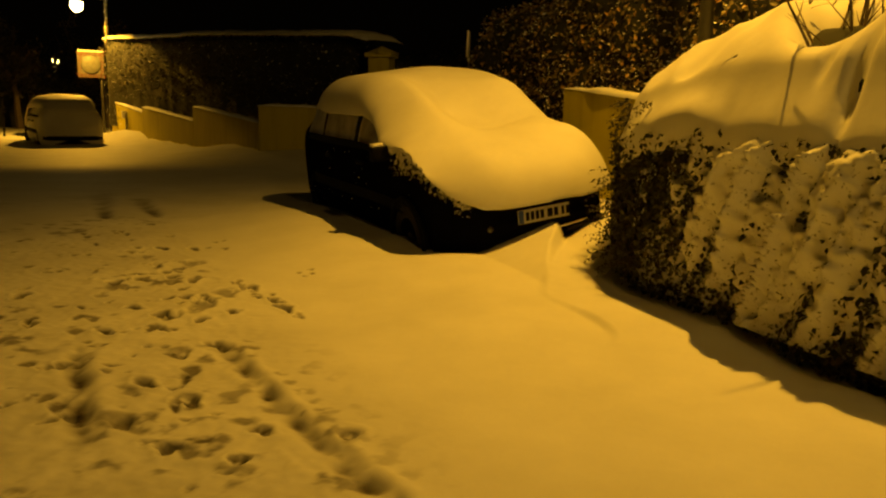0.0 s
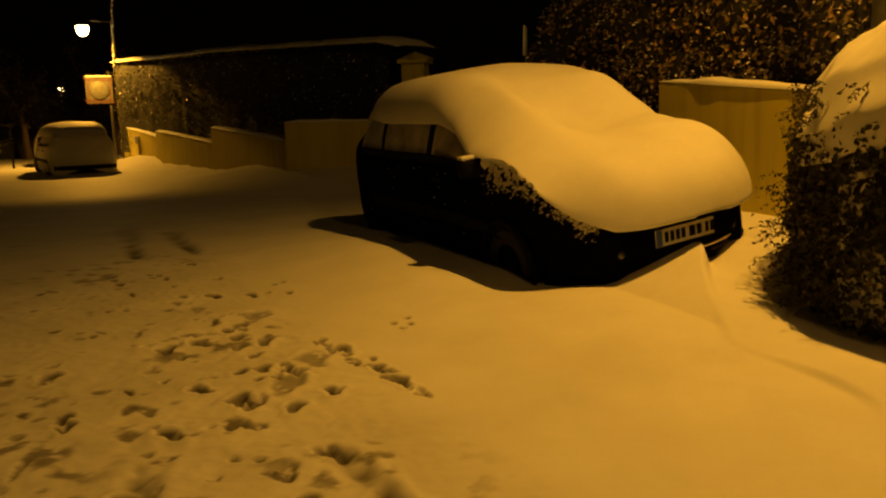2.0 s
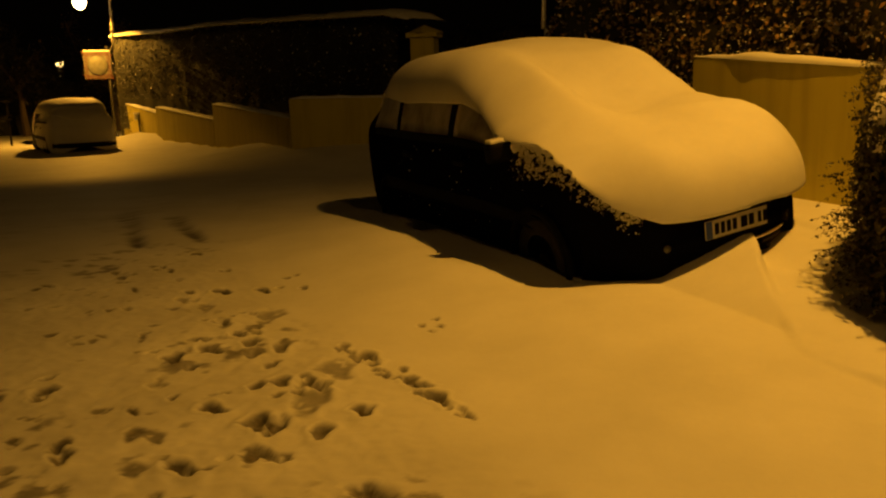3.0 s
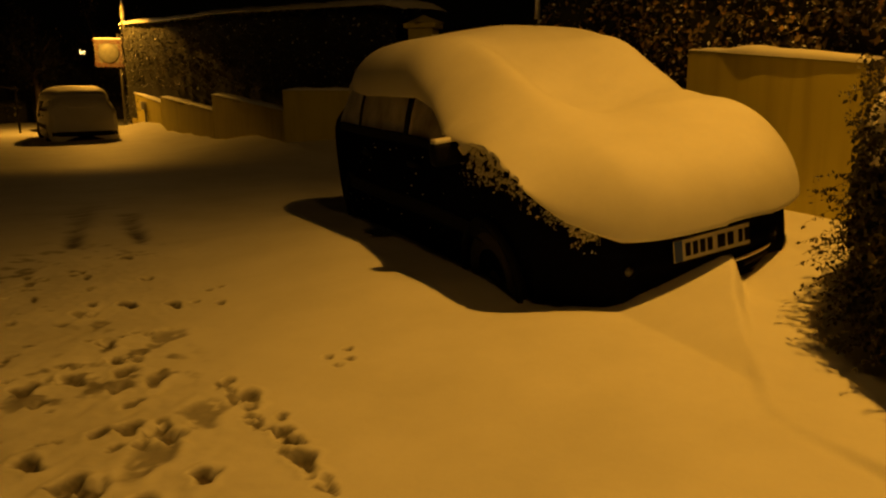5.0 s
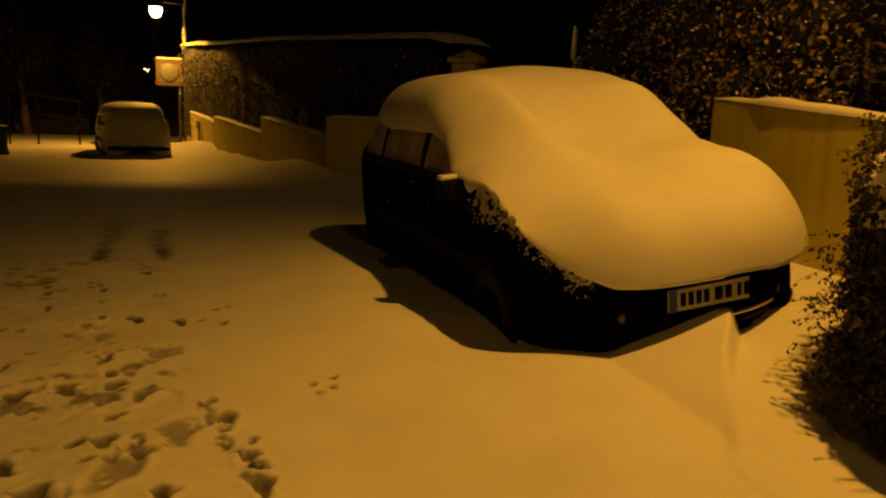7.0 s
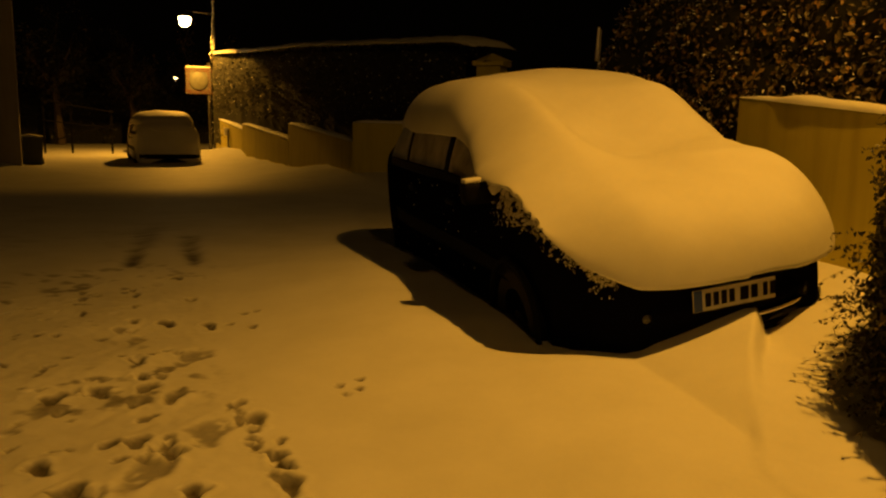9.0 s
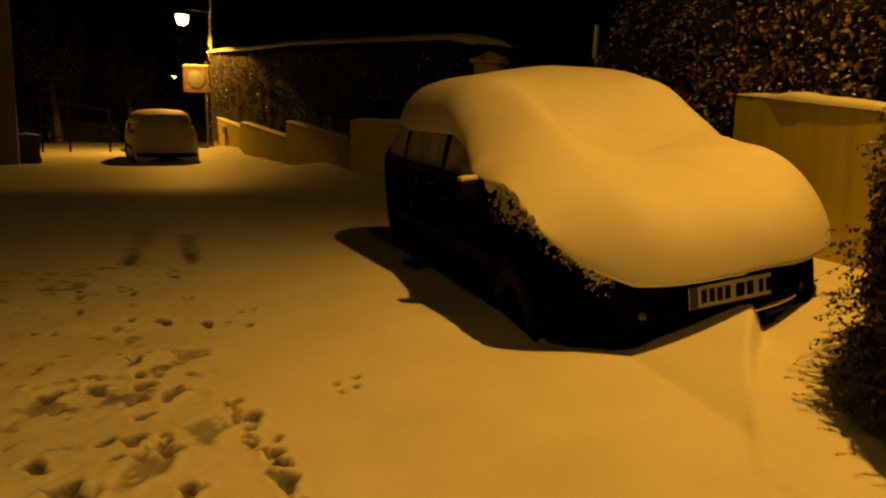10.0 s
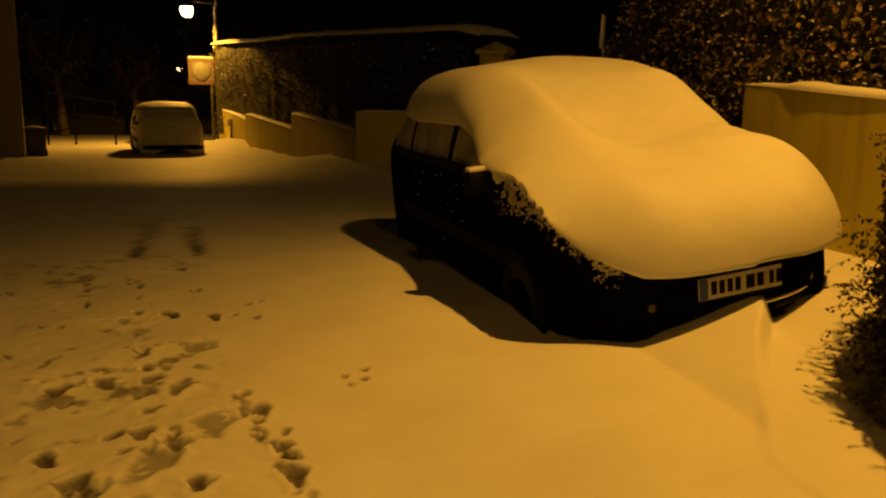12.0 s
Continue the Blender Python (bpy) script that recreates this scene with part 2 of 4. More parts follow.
def ground_base(x, y):
    d = (x - 0.25) * -0.68 + (y - 2.5) * 0.73
    z = -0.014 * np.maximum(d - 12, 0)
    z = np.maximum(z, -0.9)
    z = z + 0.32 * np.exp(-(((x + 5.2) / 3.0) ** 2 + ((y - 16.2) / 1.5) ** 2))
    along = (x + 6.2) * -0.71 + (y - 15.65) * 0.7
    off = (x + 6.2) * 0.7 + (y - 15.65) * 0.71
    z = z + 0.16 * np.exp(-((off + 0.1) / 0.9) ** 2) * sstep(0, 2, along) * (1 - sstep(16, 20, along))
    z = z + 0.35 * np.exp(-(((x + 14.3) / 1.3) ** 2 + ((y - 22.9) / 1.0) ** 2)) * 0.8
    z = z + 0.45 * np.exp(-(((x + 14.6) / 1.8) ** 2 + ((y - 13.6) / 1.6) ** 2))
    l = (x - O[0]) * RX[0] + (y - O[1]) * RX[1]
    b = (x - O[0]) * KX[0] + (y - O[1]) * KX[1]
    # banked snow before the bumper, a hollow beside it, and the rise to the garden wall
    plateau = (0.095 + 0.225 * np.clip((l + 0.55) / 0.53, 0, 1.1)) * sstep(-2.6, -0.35, b) * (1 - sstep(0.0, 0.5, b)) * sstep(-2.0, -0.7, l)
    plateau = plateau + 0.11 * sstep(-2.6, -1.4, l) * (1 - sstep(-0.9, 0.2, l)) * sstep(-0.2, 1.0, b) * (1 - sstep(2.5, 5, b))
    edge = 0.39 + 0.02 * np.sin(3.0 * y) + 0.42 * sstep(5.45, 4.6, y)
    right = sstep(-0.01, 0.06, x - edge - 0.02 * value_noise(x, y, 3, 2)) * sstep(4.4, 5.0, y)
    hollow = 0.07 + 0.12 * sstep(-1.3, -0.3, b) + 0.12 * sstep(0.05, 0.5, l) * sstep(-1.4, -0.2, b)
    hollow = hollow + 0.03 * sstep(-0.05, 0.05, l - 0.62 - 0.25 * b)
    z = z + plateau * (1 - right) + hollow * right * (1 - sstep(6, 9, b))
    z = z + 0.25 * sstep(0.6, 1.6, l) * (1 - right) * sstep(-14, -10, b) * (1 - sstep(-2.2, -1.2, b))
    return z


def ground_height(x, y):
    z = ground_base(x, y)
    near = np.exp(-((np.hypot(x + 1, y - 5)) / 14) ** 2)
    z = z + (0.018 * value_noise(x, y, 0.9, 3) + 0.05 * value_noise(x, y, 0.23, 2) * (1 - near))
    # trodden strip down the middle of the street
    side = (x + 1.75) * 0.8 + (y - 4.7) * 0.6
    tread = np.exp(-(np.maximum(side - 0.15, 0) / 0.28) ** 2) * (1 - 0.7 * sstep(7.2, 9.5, y - 0.4 * x - 1)) * near
    lump = value_noise(x, y, 6.5, 3)
    z = z + tread * (0.009 * lump + 0.007 * value_noise(x, y, 19, 3))
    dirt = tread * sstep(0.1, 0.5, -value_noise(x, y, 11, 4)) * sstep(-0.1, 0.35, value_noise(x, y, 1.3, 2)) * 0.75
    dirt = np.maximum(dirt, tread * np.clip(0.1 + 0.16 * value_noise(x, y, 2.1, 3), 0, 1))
    rng = np.random.RandomState(3)
    marks = [(px, py, rng.uniform(0.05, 0.09), rng.uniform(0.032, 0.045), rng.uniform(0.026, 0.042), rng.uniform(0.6, 1)) for px, py in PRINTS]
    marks += [(px, py, rng.uniform(0.025, 0.055), rng.uniform(0.018, 0.03), rng.uniform(0.014, 0.026), rng.uniform(0.3, 0.8)) for px, py in SCUFFS]
    for px, py in ((-1.61, 5.0), (-2.3, 5.8), (-1.58, 4.61), (-1.0, 2.96)):
        marks.append((px, py, 0.15, 0.07, 0.012, 0.1))
    for k in range(170):
        s, o = rng.uniform(-3.2, 3.0), abs(rng.normal(0, 0.8))
        marks.append((-1.75 - 0.6 * s - 0.8 * o, 4.6 + 0.8 * s - 0.6 * o, 0.015 + 0.08 * rng.uniform() ** 2.5, 0.014 + 0.03 * rng.uniform() ** 1.5, rng.uniform(0.006, 0.02), rng.uniform(0.0, 0.9)))
    for k in range(34):  # thin line of clods beside the strip
        s = rng.uniform(0, 1)
        marks.append((-1.72 + 0.8 * s + rng.normal(0, 0.02), 5.32 - 0.75 * s + rng.normal(0, 0.02), rng.uniform(0.012, 0.05), 0.016, 0.012, rng.uniform(0.2, 0.7)))
    for px, py in ((-1.32, 5.76), (-1.27, 5.66), (-1.38, 5.66), (-1.3, 5.58)):
        marks.append((px, py, 0.03, 0.022, 0.015, 0.5))
    for ax, ay, bx, by, w in ((-1.12, 3.98, -0.3, 3.1, 0.04), (-1.75, 3.72, -1.05, 2.75, 0.05), (-0.3, 3.1, 0.3, 2.5, 0.045), (-4.9, 9.1, -3.9, 7.9, 0.06), (-5.6, 9.4, -4.3, 7.6, 0.06)):
        L = math.hypot(bx - ax, by - ay)
        t = ((x - ax) * (bx - ax) + (y - ay) * (by - ay)) / L
        o = ((x - ax) * -(by - ay) + (y - ay) * (bx - ax)) / L + 0.03 * value_noise(x, y, 4, 2)
        m = np.exp(-(o / w) ** 2) * sstep(-0.1, 0.1, t) * sstep(L + 0.1, L - 0.1, t) * np.clip(0.75 + 1.1 * value_noise(x, y, 9, 3), 0, 1)
        z = z - 0.03 * m + 0.015 * np.exp(-((o - 1.8 * w) / w) ** 2) * sstep(0, 0.2, t) * sstep(L, L - 0.2, t)
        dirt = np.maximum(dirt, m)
    for px, py, a, c, depth, dark in marks:
        ang = 2.2 + rng.uniform(-0.5, 0.5)
        reach = 2.6 * a
        sel = (np.abs(x - px) < reach) & (np.abs(y - py) < reach)
        if not sel.any():
            continue
        dx, dy = x[sel] - px, y[sel] - py
        u, v = dx * math.cos(ang) + dy * math.sin(ang), -dx * math.sin(ang) + dy * math.cos(ang)
        c2 = c * (1 + 0.3 * np.sin(u / a * 3))
        r = np.sqrt((u / a) ** 2 + (v / c2) ** 2) + 0.3 * value_noise(x[sel], y[sel], 22, 2)
        z[sel] += -depth * (1 - sstep(0.55, 1.1, r)) + 0.2 * depth * np.exp(-((r - 1.4) / 0.22) ** 2)
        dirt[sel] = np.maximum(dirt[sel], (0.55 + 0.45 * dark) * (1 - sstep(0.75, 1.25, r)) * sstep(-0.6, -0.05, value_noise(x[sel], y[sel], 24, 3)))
    return z, np.clip(dirt, 0, 1)


def axis(lo, hi, step, far):
    mid = np.arange(lo, hi, step)
    grow, s, p = [], step, 0.0
    while p < far:
        s *= 1.085
        p += s
        grow.append(p)
    grow = np.array(grow)
    return np.concatenate([lo - grow[::-1], mid, mid[-1] + grow])


GX, GY = np.meshgrid(axis(-4.0, 1.1, 0.0135, 600), axis(2.4, 7.4, 0.0135, 600), indexing="ij")
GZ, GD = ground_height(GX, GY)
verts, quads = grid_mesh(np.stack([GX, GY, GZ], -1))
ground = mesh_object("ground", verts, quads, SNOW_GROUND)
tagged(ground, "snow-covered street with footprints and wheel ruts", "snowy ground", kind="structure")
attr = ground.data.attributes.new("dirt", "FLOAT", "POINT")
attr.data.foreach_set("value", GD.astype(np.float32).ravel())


def gz(x, y):
    return float(ground_base(np.array([x]), np.array([y]))[0])


# ---------------------------------------------------------------- cars
def hermite(xs, ys, x):
    """Smooth curve through a table."""
    xs, ys = np.asarray(xs, float), np.asarray(ys, float)
    m = np.gradient(ys, xs)
    x = np.clip(x, xs[0], xs[-1])
    i = np.clip(np.searchsorted(xs, x) - 1, 0, len(xs) - 2)
    h = xs[i + 1] - xs[i]
    t = (x - xs[i]) / h
    return ((2 * t**3 - 3 * t**2 + 1) * ys[i] + (t**3 - 2 * t**2 + t) * h * m[i] + (-2 * t**3 + 3 * t**2) * ys[i + 1] + (t**3 - t**2) * h * m[i + 1])


ST = [0.0, 0.1, 0.28, 0.55, 0.9, 1.15, 1.6, 2.0, 2.5, 3.2, 3.75, 4.02, 4.14]
HALF = [0.52, 0.64, 0.75, 0.81, 0.835, 0.845, 0.85, 0.855, 0.86, 0.86, 0.84, 0.79, 0.70]
BELT = [0.58, 0.68, 0.76, 0.85, 0.93, 0.97, 1.0, 1.01, 1.01, 1.02, 1.02, 0.98, 0.78]
ROOFW = [0.36, 0.48, 0.6, 0.67, 0.7, 0.72, 0.66, 0.64, 0.64, 0.63, 0.58, 0.54, 0.5]
ROOF = [0.66, 0.8, 0.88, 0.96, 1.04, 1.12, 1.36, 1.52, 1.57, 1.54, 1.4, 1.14, 0.84]


def section(b, v, floor=0.2):
    """Point of the body's left or right half: v from 0 at the sill to 1 at the middle of the top."""
    w, zb, wr, zr = (hermite(ST, t, b) for t in (HALF, BELT, ROOFW, ROOF))
    zero = np.zeros_like(w)
    pts = [(0.9 * w, zero + floor), (w, zero + 0.33), (w * 1.005, 0.33 + 0.5 * (zb - 0.33)), (0.965 * w, zb),
           (0.5 * (0.965 * w + wr), zb + 0.55 * (zr - zb)), (wr, zr - 0.075 * np.clip((zr - zb) / 0.4, 0.3, 1)), (0.72 * wr, zr - 0.02), (zero, zr)]
    k = len(pts) - 1
    X, Z = (np.stack([np.broadcast_to(p[c], w.shape) for p in pts], -1) for c in (0, 1))
    t = np.clip(np.broadcast_to(v, w.shape), 0, 1) * k
    i = np.clip(np.floor(t).astype(int), 0, k - 1)
    t = t - i
    out = []
    for T in (X, Z):
        m = np.gradient(T, axis=-1)
        y0, y1 = (np.take_along_axis(T, (i + j)[..., None], -1)[..., 0] for j in (0, 1))
        m0, m1 = (np.take_along_axis(m, (i + j)[..., None], -1)[..., 0] for j in (0, 1))
        out.append((2 * t**3 - 3 * t**2 + 1) * y0 + (t**3 - 2 * t**2 + t) * m0 + (-2 * t**3 + 3 * t**2) * y1 + (t**3 - t**2) * m1)
    return np.stack(out, -1)


def loft(bs, vs, side):
    B, V = np.meshgrid(bs, vs, indexing="ij")
    s = section(B, V)
    return np.stack([side * s[..., 0], B, s[..., 1]], -1)


def shell(P, out):
    """A patch with thickness: pushes a copy of the grid outwards and closes the rim."""
    du, dv = np.gradient(P, axis=0), np.gradient(P, axis=1)
    n = np.cross(du, dv)
    n /= np.linalg.norm(n, axis=-1, keepdims=True) + 1e-9
    c = P.reshape(-1, 3).mean(0)
    if (n.reshape(-1, 3).mean(0) @ np.array([np.sign(c[0]) if abs(c[0]) > 0.2 else 0, 0, 0.4])) < 0:
        n = -n
    Q = P + n * out
    v1, q1 = grid_mesh(P)
    v2, q2 = grid_mesh(Q)
    nv = len(v1)
    a, bq = P.shape[:2]
    idx = np.arange(nv).reshape(a, bq)
    rim = np.concatenate([idx[0], idx[1:, -1], idx[-1, -2::-1], idx[-2:0:-1, 0]])
    q3 = [(rim[i], rim[(i + 1) % len(rim)], rim[(i + 1) % len(rim)] + nv, rim[i] + nv) for i in range(len(rim))]
    return np.vstack([v1, v2]), list(q1[:, ::-1]) + list(q2 + nv) + q3


def wheel(car, l, b):
    bm = bmesh.new()
    turn = Matrix.Translation((l, b, 0.3)) @ Matrix.Rotation(radians(90), 4, "Y")
    lathe(bm, [(0.19, -0.09), (0.27, -0.095), (0.3, -0.07), (0.305, 0), (0.3, 0.07), (0.27, 0.095), (0.19, 0.09)], turn, 28)
    tyre = part("tyre", bm, RUBBER, car, "black tyre", True)
    bm = bmesh.new()
    lathe(bm, [(0.0, 0.07), (0.05, 0.075), (0.06, 0.055), (0.15, 0.05), (0.185, 0.085), (0.195, 0.09), (0.19, -0.08), (0.0, -0.08)], turn @ Matrix.Scale(1 if l > 0 else -1, 4, (0, 0, 1)), 20)
    part("rim", bm, ALLOY, tyre, "dull metal wheel rim", True)


def build_car(name, m, paint, label, pane=None, lamp=None):
    car = empty(name, m)
    tagged(car, label, "car")
    bs = np.concatenate([np.linspace(0, 0.3, 12), np.linspace(0.36, 3.7, 56), np.linspace(3.75, 4.14, 10)])
    vs = np.linspace(0, 1, 30)
    Lf, Rt = loft(bs, vs, -1), loft(bs, vs, 1)
    P = np.concatenate([Lf, Rt[:, -2::-1]], 1)
    nose, tail = P[:1].copy(), P[-1:].copy()
    nose[..., 0] *= 0.0
    nose[..., 2] = np.clip(nose[..., 2], 0.25, 0.5)
    tail[..., 0] *= 0.0
    tail[..., 2] = np.clip(tail[..., 2], 0.4, 0.7)
    P = np.concatenate([nose, P, tail])
    v, q = grid_mesh(P)
    mesh_object("body", v, q, paint, car)
    bm = bmesh.new()
    box(bm, (1.5, 3.7, 0.06), pose(0, 2.05, 0.22), 0.02)
    part("underbody", bm, TRIM, car)
    for side in (-1, 1):
        for b0, b1, slope in ((1.1, 1.93, 0.3), (2.03, 3.0, 0.0), (3.1, 3.7, -0.12)):
            U, V = np.meshgrid(np.linspace(0, 1, 10), np.linspace(0, 1, 8), indexing="ij")
            B = b0 + (b1 - b0) * U
            if slope > 0:
                B = B + slope * V * (1 - U)
            if slope < 0:
                B = B + slope * V * U
            vv = 0.455 + 0.225 * V
            s = section(B, vv)
            vpos, f = shell(np.stack([side * s[..., 0], B, s[..., 1]], -1), 0.006)
            mesh_object("side_window", vpos, f, pane or GLASS, car, label="frosted side window pane")
        # door pillar, waist strip, lower moulding and handles
        for b0, b1, v0, v1, nm in ((1.94, 2.02, 0.44, 0.7, "pillar"), (1.05, 3.7, 0.425, 0.45, "window_strip"), (0.75, 3.5, 0.235, 0.275, "side_moulding")):
            U, V = np.meshgrid(np.linspace(b0, b1, 24), np.linspace(v0, v1, 6), indexing="ij")
            s = section(U, V)
            vpos, f = shell(np.stack([side * s[..., 0], U, s[..., 1]], -1), 0.012)
            mesh_object(nm, vpos, f, TRIM, car)
        for hb in (1.78, 2.8):
            bm = bmesh.new()
            box(bm, (0.035, 0.19, 0.04), pose(side * 0.865, hb, 0.88), 0.014)
            part("door_handle", bm, TRIM, car, smooth=True)
        # mirror, the one on the wall side folded in
        out = -0.945 if side < 0 else 0.76
        bm = bmesh.new()
        box(bm, (0.18, 0.1, 0.13), pose(out, 0.98, 1.03), 0.04, 3)
        rod(bm, (side * 0.74, 1.03, 0.97), (out * 0.95, 1.0, 1.0), 0.03)
        mir = part("wing_mirror", bm, TRIM, car, "black wing mirror", True)
        bm = bmesh.new()
        box(bm, (0.14, 0.008, 0.09), pose(out, 1.032, 1.03), 0.003)
        part("mirror_glass", bm, MIRROR, mir)
        for wb in (0.78, 3.35):
            wheel(car, side * 0.76, wb)
    # wheel arches
    for side in (-1, 1):
        for wb in (0.78, 3.35):
            a = np.linspace(-0.25, math.pi + 0.25, 24)
            ring = np.stack([np.stack([np.full_like(a, side * w), wb + r * np.cos(a), 0.3 + r * np.sin(a)], -1) for r, w in ((0.32, 0.8), (0.32, 0.868), (0.36, 0.872), (0.37, 0.85))], 0)
            v, q = grid_mesh(ring)
            mesh_object("wheel_arch", v, q, TRIM, car)
    # tail: bumper, window, lamps
    Lg, Zg = np.meshgrid(np.linspace(-0.78, 0.78, 25), np.linspace(0.36, 0.48, 8), indexing="ij")
    vpos, q = grid_mesh(np.stack([Lg, 4.25 - 0.15 * np.abs(Lg / 0.78) ** 4 - 8 * (Zg - 0.42) ** 2, Zg], -1))
    mesh_object("rear_bumper", vpos, q, TRIM, car, label="black rear bumper")
    for side in (-1, 1):
        bm = bmesh.new()
        box(bm, (0.12, 0.1, 0.3), pose(side * 0.68, 4.02, 0.82), 0.03)
        part("tail_lamp", bm, lamp or SIGN_RED, car, "tail lamp")
    # front bumper follows the rounded nose
    def nose_b(l, z):
        return -0.035 + 0.44 * np.abs(l / 0.8) ** 2.6 - 0.05 * np.exp(-((z - 0.44) / 0.14) ** 2)
    Lg, Zg = np.meshgrid(np.linspace(-0.8, 0.8, 41), np.linspace(0.17, 0.6, 18), indexing="ij")
    rib = 0.012 * np.cos((Zg - 0.17) * 46)
    B = nose_b(Lg, Zg) - rib * (np.abs(Lg) < 0.72)
    v, q = grid_mesh(np.stack([Lg, B, Zg], -1))
    mesh_object("front_bumper", v, q, paint, car, label="dark front bumper with moulded ribs")
    Lg, Zg = np.meshgrid(np.linspace(-0.42, 0.42, 25), np.linspace(0.22, 0.31, 6), indexing="ij")
    vpos, f = shell(np.stack([Lg, nose_b(Lg, Zg) - 0.02, Zg], -1), 0.012)
    mesh_object("lower_grille", vpos, f, TRIM, car)
    for zz in (0.245, 0.285):
        bm = bmesh.new()
        ls = np.linspace(-0.41, 0.41, 12)
        for a, c in zip(ls, ls[1:]):
            rod(bm, (a, nose_b(a, zz) - 0.036, zz), (c, nose_b(c, zz) - 0.036, zz), 0.007, n=6)
        part("grille_bar", bm, TRIM, car)
    for zz, l0, l1 in ((0.375, 0.1, 0.76), (0.33, 0.2, 0.74)):
        for sgn in (1,):
            bm = bmesh.new()
            rings = [[bm.verts.new((a, float(nose_b(a, zz)) - 0.012 + 0.013 * math.cos(j * math.tau / 8), zz + 0.013 * math.sin(j * math.tau / 8))) for j in range(8)] for a in np.linspace(l0, l1, 26)]
            for ra, rb in zip(rings, rings[1:]):
                for j in range(8):
                    bm.faces.new((ra[j], ra[(j + 1) % 8], rb[(j + 1) % 8], rb[j]))
            part("bumper_strip", bm, CHROME if zz > 0.35 else ALLOY, car, "dull bright bumper strip", True)
    for side in (-1, 1):
        for l, r in ((0.57, 0.055), (0.46, 0.035)):
            bm = bmesh.new()
            face = Matrix.Translation((side * l, float(nose_b(l, 0.43)) - 0.015, 0.43)) @ Matrix.Rotation(radians(90 + 0), 4, "X") @ Matrix.Rotation(radians(side * 25), 4, "Y")
            lathe(bm, [(r, -0.03), (r, 0.02), (r * 0.82, 0.026), (r * 0.78, 0.005), (0.0, 0.0)], face, 20)
            fog = part("fog_lamp", bm, CHROME if r > 0.04 else TRIM, car, "round fog lamp with a bright ring", True)
            bm = bmesh.new()
            lathe(bm, [(r * 0.78, 0.006), (r * 0.5, 0.018), (0.0, 0.022)], face, 20)
            part("lens", bm, LENS, fog, smooth=True)
    return car


CAR_M = Matrix.Translation((0.309, 6.754, -0.08)) @ pose(0, 0, 0, 0, 0, 37) @ pose(0, 0, 0, 0, -7.5, 0)
car = build_car("parked_car", CAR_M, PAINT, "dark blue family hatchback buried under thick snow beside a wall")


def number_plate(parent, y, z):
    bm = bmesh.new()
    box(bm, (0.47, 0.008, 0.11), pose(-0.03, y, z), 0.003)
    plate = part("number_plate", bm, PLATE_WHITE, parent, "white number plate with dark bars")
    bm = bmesh.new()
    box(bm, (0.045, 0.004, 0.104), pose(-0.24, y - 0.0055, z), 0.001)
    part("plate_band", bm, PLATE_BLUE, plate)
    x = -0.205
    for k, w in enumerate((0.045, 0.045, 0.045, 0.045, 0, 0.062, 0.052, 0, 0.04, 0.045)):
        if w:
            bm = bmesh.new()
            box(bm, (w - 0.014, 0.003, 0.068), pose(x + w / 2, y - 0.0052, z), 0.001)
            part("plate_bar", bm, TRIM, plate)
        x += w or 0.018


number_plate(car, -0.105, 0.505)


def rounded(d, reach, p):
    """Rises from 0 at the rim to 1 at the reach, upright at first."""
    return np.clip(1 - (1 - np.clip(d / reach, 0, 1)) ** p, 0, 1) ** (1 / p)


